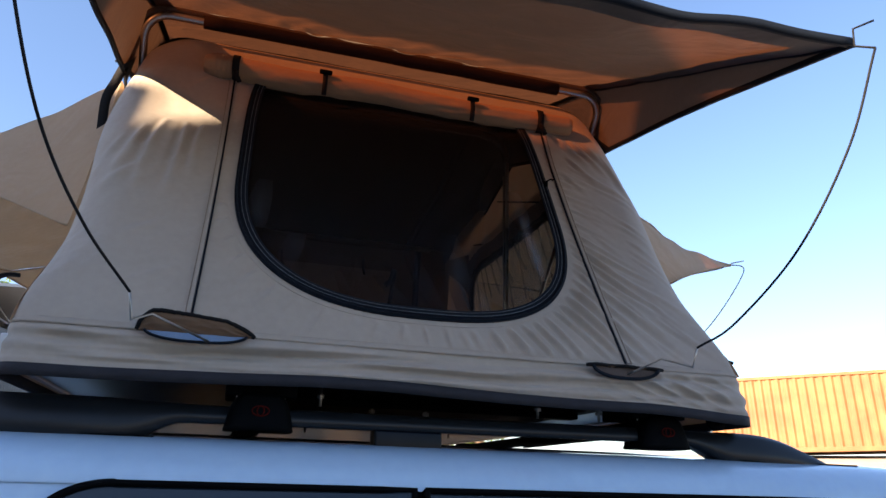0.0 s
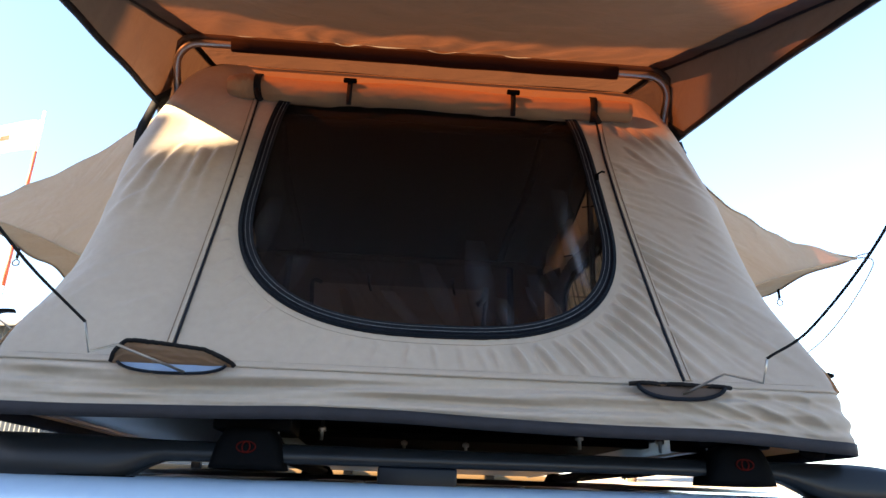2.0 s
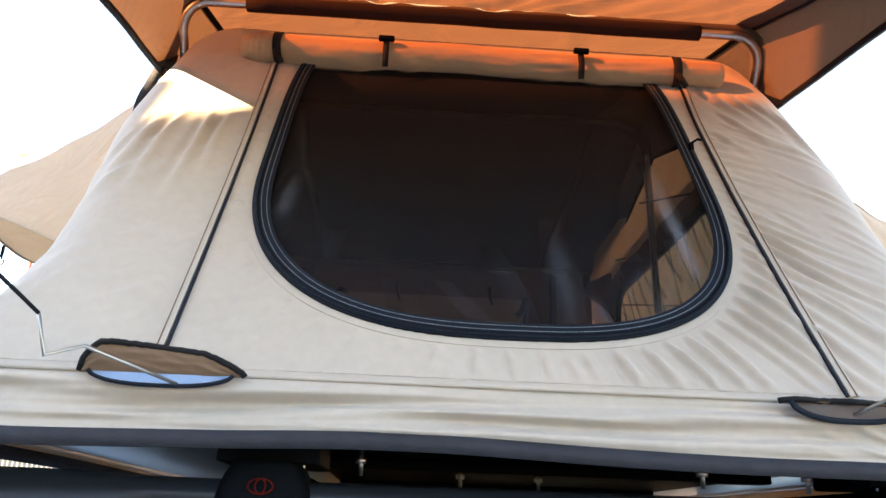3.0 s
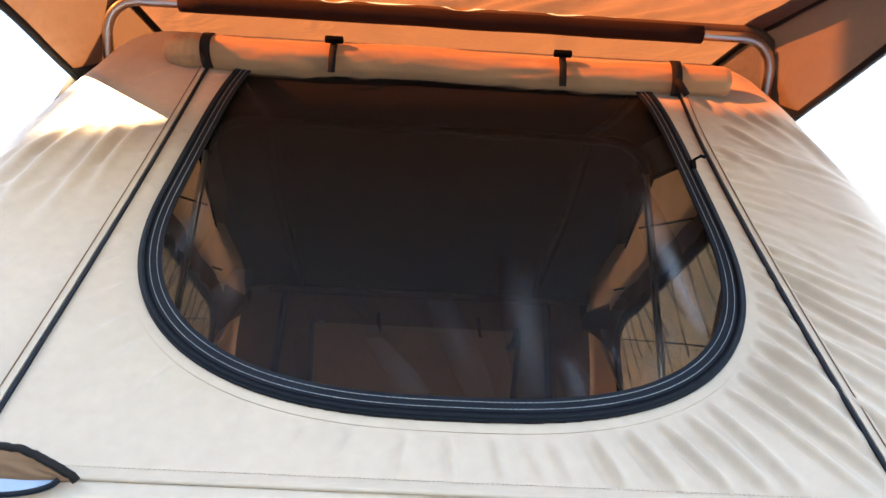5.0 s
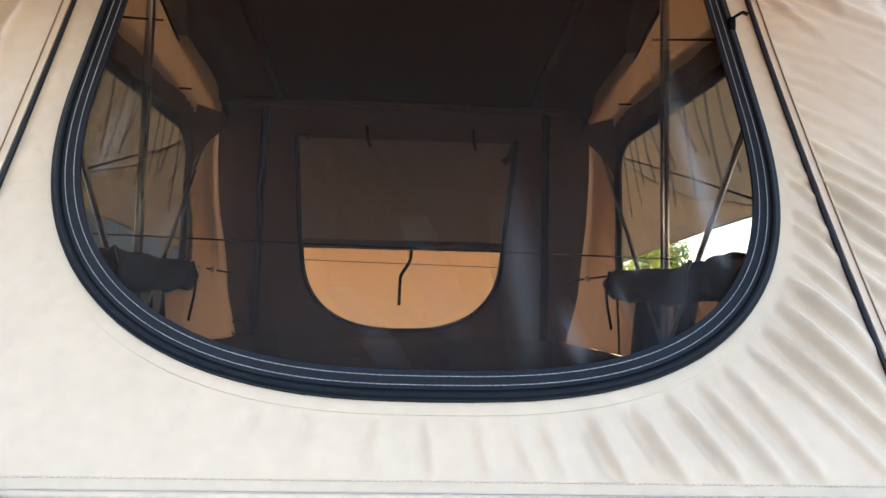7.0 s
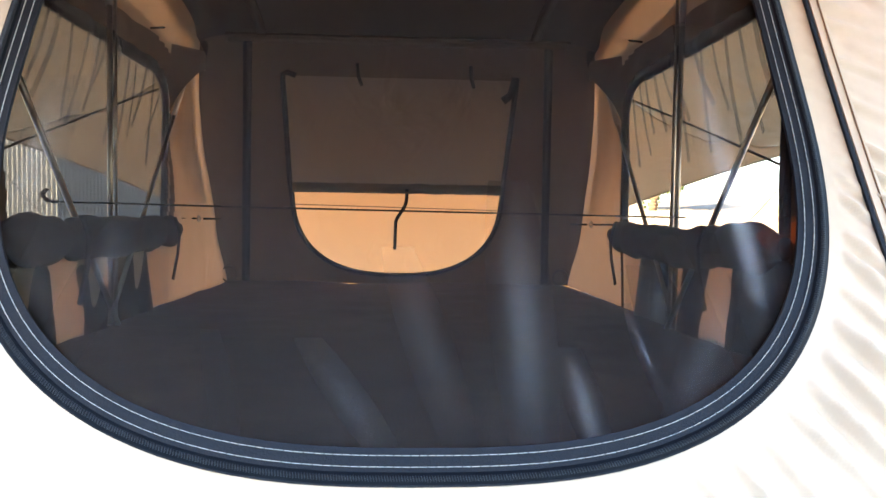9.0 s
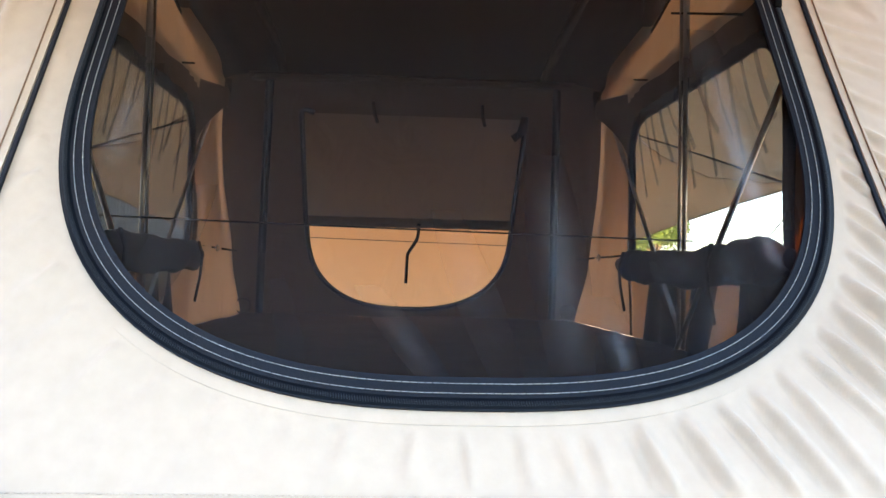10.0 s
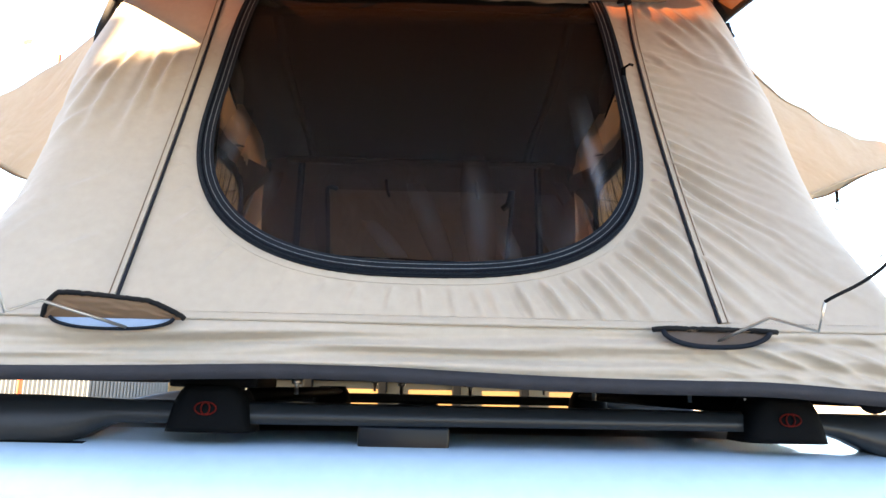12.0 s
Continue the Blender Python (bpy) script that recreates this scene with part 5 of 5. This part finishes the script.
        rows.append([bm.verts.new((x, yr + a * w, lo + b * hh)) for a, b in ((-1.25 if sy < 0 else -1, 0), (1.25 if sy > 0 else 1, 0), (1.08, 0.45), (0.8, 0.85), (0.35, 1.0), (-0.35, 1.0), (-0.8, 0.85), (-1.08, 0.45))])
    for a, b in zip(rows, rows[1:]):
        for k in range(8):
            bm.faces.new((a[k], a[(k + 1) % 8], b[(k + 1) % 8], b[k]))
    bm.faces.new(rows[0][::-1]), bm.faces.new(rows[-1])
    bmesh.ops.recalc_face_normals(bm, faces=bm.faces[:])
    rail = cp("roof_rail", bm, m_rail, label="satin black roof rail")
    part("rail_stay", block(-0.068, 0.060, yr - 0.024, yr + 0.024, 1.925, 1.972, 0.005), m_gloss, rail).matrix_parent_inverse = Matrix()
    part("leg_gasket", sweep([Vector((x, yr + sy * 0.030, 1.946 - 0.08 * step(1.1, 2.0, abs(x + 0.1)) - 0.008)) for x in [-1.16 + 0.72 * q / 12 for q in range(13)]], slab(0.006, 0.006)), m_black, rail).matrix_parent_inverse = Matrix()
    part("leg_gasket", sweep([Vector((x, yr + sy * 0.030, 1.946 - 0.08 * step(1.1, 2.0, abs(x + 0.1)) - 0.008)) for x in [0.71 + 0.30 * q / 12 for q in range(13)]], slab(0.006, 0.006)), m_black, rail).matrix_parent_inverse = Matrix()
# bonnet, nose and tail in simple panels
cp("bonnet", grid(20, 20, lambda u, v: Vector((-2.42 + 1.0 * u, -0.10 + 1.64 * v, 1.06 + 0.12 * u - 0.05 * abs(v * 2 - 1) ** 3))), m_car)
cp("windscreen", grid(10, 16, lambda u, v: Vector((-1.95 + 0.62 * u + 0.08 * abs(v * 2 - 1), 0.72 + (v * 2 - 1) * (0.84 - 0.12 * u), 1.20 + 0.69 * u))), m_glass)
cp("tailgate", grid(10, 16, lambda u, v: Vector((2.36 - 0.36 * max(0, u - 0.45) * 1.8, 0.72 + (v * 2 - 1) * (0.90 - 0.14 * u), 0.45 + 1.42 * u))), m_car)
cp("roof_spoiler", grid(10, 16, lambda u, v: Vector((1.44 + 0.60 * u, 0.72 + (v * 2 - 1) * 0.735, 1.86 + 0.05 * (1 - u) - 0.02 * abs(v * 2 - 1) ** 2))), m_car)
cp("nose", grid(16, 10, lambda u, v: Vector((-2.44 + 0.10 * abs(u * 2 - 1) ** 3, -0.12 + 1.68 * u, 0.35 + 0.72 * v))), m_car)
cp("floor_pan", block(-2.3, 2.3, -0.13, 1.57, 0.32, 0.40, 0.02), m_black)
cp("cabin_trim", block(-1.0, 2.2, -0.08, 1.52, 0.42, 1.15, 0.08), m_dark)
for wx in (-1.40, 1.39):
    for wy, sy in ((-0.115, -1), (1.555, 1)):
        wheel = cp("wheel", sweep([Vector((wx, wy - 0.12, 0.38)), Vector((wx, wy - 0.10, 0.38)), Vector((wx, wy + 0.10, 0.38)), Vector((wx, wy + 0.12, 0.38))], circle(0.375, 36)), m_tyre, label="black tyre on an alloy rim")
        part("rim", sweep([Vector((wx, wy - 0.128, 0.38)), Vector((wx, wy + 0.128, 0.38))], circle(0.24, 30)), m_rim, wheel).matrix_parent_inverse = Matrix()

# ---- surroundings ----
def container(name, label, mat, origin, along, length, base, height=2.6, depth=2.44, bars=True, lean=0.0):
    """A corrugated shipping container whose long face starts at origin and runs along."""
    ob = thing(name, label, "container", at=(origin[0], origin[1], base))
    ax = Vector((along[0], along[1], 0)).normalized()
    back = Vector((-ax.y, ax.x, 0))
    ob.matrix_basis = Matrix.Translation((origin[0], origin[1], base)) @ Matrix(((ax.x, back.x, 0), (ax.y, back.y, 0), (0, 0, 1))).to_4x4() @ Matrix.Rotation(-lean, 4, "Y")
    n = int(length / 0.28)
    bm = bmesh.new()
    pts = []
    for k in range(n):
        x = 0.12 + (length - 0.24) * k / n
        w = (length - 0.24) / n
        pts += [(x, 0.0), (x + w * 0.25, 0.036), (x + w * 0.5, 0.036), (x + w * 0.75, 0.0)]
    pts.append((length - 0.12, 0.0))
    for (a, b), (c, d) in zip(pts, pts[1:]):
        bm.faces.new([bm.verts.new(q) for q in ((a, b + 0.03, 0.16), (c, d + 0.03, 0.16), (c, d + 0.03, height - 0.10), (a, b + 0.03, height - 0.10))])
    bmesh.ops.remove_doubles(bm, verts=bm.verts[:], dist=0.001)
    part("corrugated_side", bm, mat, ob, smooth=False)
    bm = bmesh.new()
    m2 = int(depth / 0.28)
    for k in range(m2):
        y, w = 0.12 + (depth - 0.24) * k / m2, (depth - 0.24) / m2
        for (a, b), (c, d) in zip(((y, 0.03), (y + w * 0.25, 0.066), (y + w * 0.5, 0.066), (y + w * 0.75, 0.03)), ((y + w * 0.25, 0.066), (y + w * 0.5, 0.066), (y + w * 0.75, 0.03), (y + w, 0.03))):
            bm.faces.new([bm.verts.new(q) for q in ((b, c, 0.16), (b, a, 0.16), (b, a, height - 0.10), (d, c, height - 0.10))])
    part("corrugated_end", bm, mat, ob, smooth=False)
    part("inner_box", block(0.08, length - 0.05, 0.09, depth - 0.03, 0.12, height - 0.03), mat, ob, smooth=False)
    for x in (0.0, length - 0.12):
        for y in (0.0, depth - 0.12):
            part("corner_post", block(x, x + 0.12, y, y + 0.12, 0.0, height, 0.01), mat, ob, smooth=False)
    for z in (0.0, height - 0.11):
        for y in (0.0, depth - 0.12):
            part("rail", block(0.12, length - 0.12, y, y + 0.07, z, z + (0.16 if z == 0 else 0.11), 0.01), mat, ob, smooth=False)
        for x in (0.0, length - 0.07):
            part("rail", block(x, x + 0.07, 0.12, depth - 0.12, z, z + (0.16 if z == 0 else 0.11), 0.01), mat, ob, smooth=False)
    if bars:
        for k in range(6):
            part("marking_bar", block(8.3 + 0.34 * k, 8.3 + 0.34 * k + 0.24, 0.012, 0.022, 1.95, 2.18), m_white, ob, smooth=False)
        for k in range(3):
            part("marking_bar", block(9.0 + 0.3 * k, 9.2 + 0.3 * k, 0.012, 0.022, 1.55, 1.75), m_white, ob, smooth=False)
    return ob


container("shipping_container", "orange corrugated steel shipping container with pale markings", m_orange, (16.27, 20.66), (0.74, -0.67), 12.2, 3.12, lean=0.028)

# yard behind: shed, flag, trees, machine
def shed():
    ob = thing("metal_shed", "pale blue-grey corrugated metal shed", "shed", at=(-6.2, 12.2, 0.9))
    ax, back = Vector((-0.97, 0.24, 0)).normalized(), Vector((0.24, 0.97, 0)).normalized()
    ob.matrix_basis = Matrix.Translation((-6.2, 12.2, 0.9)) @ Matrix(((ax.x, back.x, 0), (ax.y, back.y, 0), (0, 0, 1))).to_4x4()
    bm = bmesh.new()
    n, w = 150, 0.10
    for k in range(n):
        for a, b in ((0.0, 0.5), (0.5, 1.0)):
            d0, d1 = (0.0, 0.03) if a == 0 else (0.03, 0.0)
            x0, x1 = (k + a) * w, (k + b) * w
            bm.faces.new([bm.verts.new(q) for q in ((x1, d1, 0), (x0, d0, 0), (x0, d0, 3.95), (x1, d1, 3.95))])
    part("cladding", bm, m_wall, ob, smooth=False)
    bm = bmesh.new()
    for k in range(80):
        for a, b in ((0.0, 0.5), (0.5, 1.0)):
            d0, d1 = (0.0, 0.03) if a == 0 else (0.03, 0.0)
            x0, x1 = (k + a) * w, (k + b) * w
            bm.faces.new([bm.verts.new(q) for q in ((d0, x1, 0), (d0, x0, 0), (d0, x0, 3.95), (d1, x1, 3.95))])
    part("end_cladding", bm, m_wall, ob, smooth=False)
    part("roof", prism([(-0.25, 3.93), (4.0, 4.9), (8.3, 3.93), (8.3, 3.99), (4.0, 4.97), (-0.25, 3.99)], -0.2, 15.2, axis="x"), m_roofing, ob, smooth=False)
    part("inner_core", block(0.06, 14.9, 0.06, 7.9, 0.0, 3.9), m_wall, ob, smooth=False)
    part("gutter", sweep([Vector((-0.2, -0.28, 3.95)), Vector((15.2, -0.28, 3.95))], circle(0.06, 10)), m_white, ob)
    return ob


shed()

fz = ground_height(-5.72, 9.2)
flagpole = thing("flagpole", "leaning red and white flagpole flying a white flag", "flagpole", at=(-5.72, 9.2, fz))
tall = 7.669 - fz
for k in range(10):
    part("pole_band", sweep([Vector((-0.095 * k / 10, 0, tall * k / 10)), Vector((-0.095 * (k + 1) / 10, 0, tall * (k + 1) / 10))], circle(0.036 - 0.0012 * k, 10)), m_white if k % 2 else m_pole, flagpole)
flag_top = 7.50 - fz


def flag_point(u, v):
    return Vector((-0.12 - 1.10 * u, 0.06 * math.sin(7 * u) * u, flag_top - 0.52 * v - 0.30 * u + 0.04 * math.sin(6 * u)))


flag = part("flag", grid(24, 10, flag_point), m_flag, flagpole, "white flag with a red emblem")
part("emblem", grid(6, 4, lambda u, v: flag_point(0.38 + 0.11 * u, 0.40 + 0.16 * v) + Vector((0, -0.006, 0))), m_pole, flag)


def tree(x, y, h, spread, seed):
    rnd = random.Random(seed)
    z0 = ground_height(x, y)
    ob = thing("tree", "green leafy tree at the yard's edge", "tree", "trees behind the yard", at=(x, y, z0))
    bm = bmesh.new()
    trunk_top = Vector((0.1, 0.05, h * 0.55))
    pts = smooth_path([Vector((0, 0, -0.1)), Vector((0.05, 0, h * 0.25)), trunk_top, Vector((0.0, 0.1, h * 0.85))], 4)
    for i, (a, b) in enumerate(zip(pts, pts[1:])):
        sweep([a, b], circle(0.16 * (1 - 0.8 * i / len(pts)), 8), bm=bm)
    ends = []
    for k in range(9):
        base = pts[3 + k % 8]
        ang, up = rnd.uniform(0, 6.28), rnd.uniform(0.3, 0.9)
        end = base + Vector((math.cos(ang) * spread * 0.7, math.sin(ang) * spread * 0.7, up * spread))
        sweep([base, base.lerp(end, 0.5) + Vector((0, 0, 0.1)), end], circle(0.035, 6), bm=bm)
        ends.append(end)
    part("trunk", bm, m_trunk, ob)
    verts, faces = [], []
    for e in ends + [pts[-1]]:
        for _ in range(260):
            d = Vector((rnd.gauss(0, 1), rnd.gauss(0, 1), rnd.gauss(0, 0.8))).normalized() * spread * 0.55 * rnd.random() ** 0.5
            c = e + d
            u = Vector((rnd.uniform(-1, 1), rnd.uniform(-1, 1), rnd.uniform(-1, 1))).normalized() * 0.085
            w = u.cross(Vector((rnd.uniform(-1, 1), rnd.uniform(-1, 1), rnd.uniform(-1, 1)))).normalized() * 0.045
            i = len(verts)
            verts += [c - u, c + w, c + u, c - w]
            faces.append((i, i + 1, i + 2, i + 3))
    me = bpy.data.meshes.new("crown")
    me.from_pydata(verts, [], faces)
    me.materials.append(m_leaf)
    crown = new("crown", me)
    crown.parent = ob


tree(-6.3, 22.0, 3.1, 1.7, 1)
tree(-7.6, 24.5, 3.6, 1.9, 2)
tree(-4.6, 25.5, 2.8, 1.5, 3)
tree(8.4, 23.5, 1.5, 1.0, 4)

# yellow machine parked behind the car
mach = thing("loader", "yellow yard loader with black fittings parked behind the car", "machine", at=(0.2, 5.4, ground_height(0.2, 5.4)))
part("deck", block(-2.3, 2.0, -0.5, 0.9, 0.95, 1.35, 0.04), m_yellow, mach, smooth=False)
part("side_panel", block(-2.3, 1.15, -0.52, -0.45, 1.40, 2.16, 0.02), m_yellow, mach, smooth=False)
for x in (-1.75, -1.15, -0.55, 0.05, 0.60):
    part("rib", block(x - 0.035, x + 0.035, -0.60, -0.52, 1.38, 2.2, 0.01), m_black, mach, smooth=False)
part("top_pipe", sweep([Vector((-2.3, -0.56, 2.08)), Vector((1.2, -0.56, 2.09))], circle(0.03, 10)), m_black, mach)
part("timber_load", block(-2.2, -1.0, -0.40, 0.8, 1.36, 2.02, 0.01), m_wood, mach, smooth=False)
part("cab", block(1.25, 2.0, -0.3, 0.8, 1.36, 1.75, 0.06), m_black, mach)
for x in (-1.6, 1.3):
    for y in (-0.55, 0.95):
        wl = part("wheel", sweep([Vector((x, y - 0.14, 0.5)), Vector((x, y + 0.14, 0.5))], circle(0.5, 28)), m_tyre, mach)
        part("hub", sweep([Vector((x, y - 0.15, 0.5)), Vector((x, y + 0.15, 0.5))], circle(0.22, 20)), m_yellow, wl)

# unseen two-storey house added behind the camera to keep the low sun off the tent
def house():
    away = Vector((SUN_WAY.x, SUN_WAY.y, 0)).normalized()
    side = Vector((-away.y, away.x, 0)) * -1
    o = away * 9.0
    ob = thing("house", "unseen house added to shade the tent", "house")
    ob.matrix_basis = Matrix.Translation(o) @ Matrix(((side.x, away.x, 0), (side.y, away.y, 0), (0, 0, 1))).to_4x4()
    part("wall", block(-16.0, 6.0, 0.0, 7.0, -0.2, 6.15), m_render, ob, smooth=False)
    part("roof", prism([(-0.35, 6.05), (3.5, 6.50), (7.35, 6.05), (7.35, 6.255), (3.5, 6.70), (-0.35, 6.255)], -16.3, 6.3, axis="x"), m_roofing, ob, smooth=False)
    # both roof outlines below are cut to place shadow edges on the tent
    part("shade_dormer", prism([(-0.62, 5.9), (0.475, 5.9), (0.472, 6.50), (0.447, 6.56), (0.428, 6.60), (0.40, 6.75), (0.23, 6.96), (0.03, 7.18), (-0.16, 7.36), (-0.30, 7.03), (-0.62, 6.36)], 0.0, 2.4), m_roofing, ob, smooth=False)
    part("gable", prism([(0.462, 5.9), (0.462, 6.41), (0.53, 6.59), (0.80, 6.67), (1.20, 7.60), (2.6, 7.60), (3.4, 6.2), (3.4, 5.9)], 0.02, 2.4), m_roofing, ob, smooth=False)
    for x in (-13.0, -10.2, -7.2, -4.2, -1.4, 1.4, 4.2):
        for z in (0.9, 3.7):
            w = part("window", block(x - 0.6, x + 0.6, -0.03, 0.02, z, z + 1.3, 0.01), m_glass, ob, smooth=False)
            part("window_frame", sweep([Vector((x - 0.62, -0.03, z)), Vector((x + 0.62, -0.03, z)), Vector((x + 0.62, -0.03, z + 1.3)), Vector((x - 0.62, -0.03, z + 1.3))], slab(0.04, 0.04), closed=True, up=(0, -1, 0)), m_white, w, smooth=False)
    return ob


house()
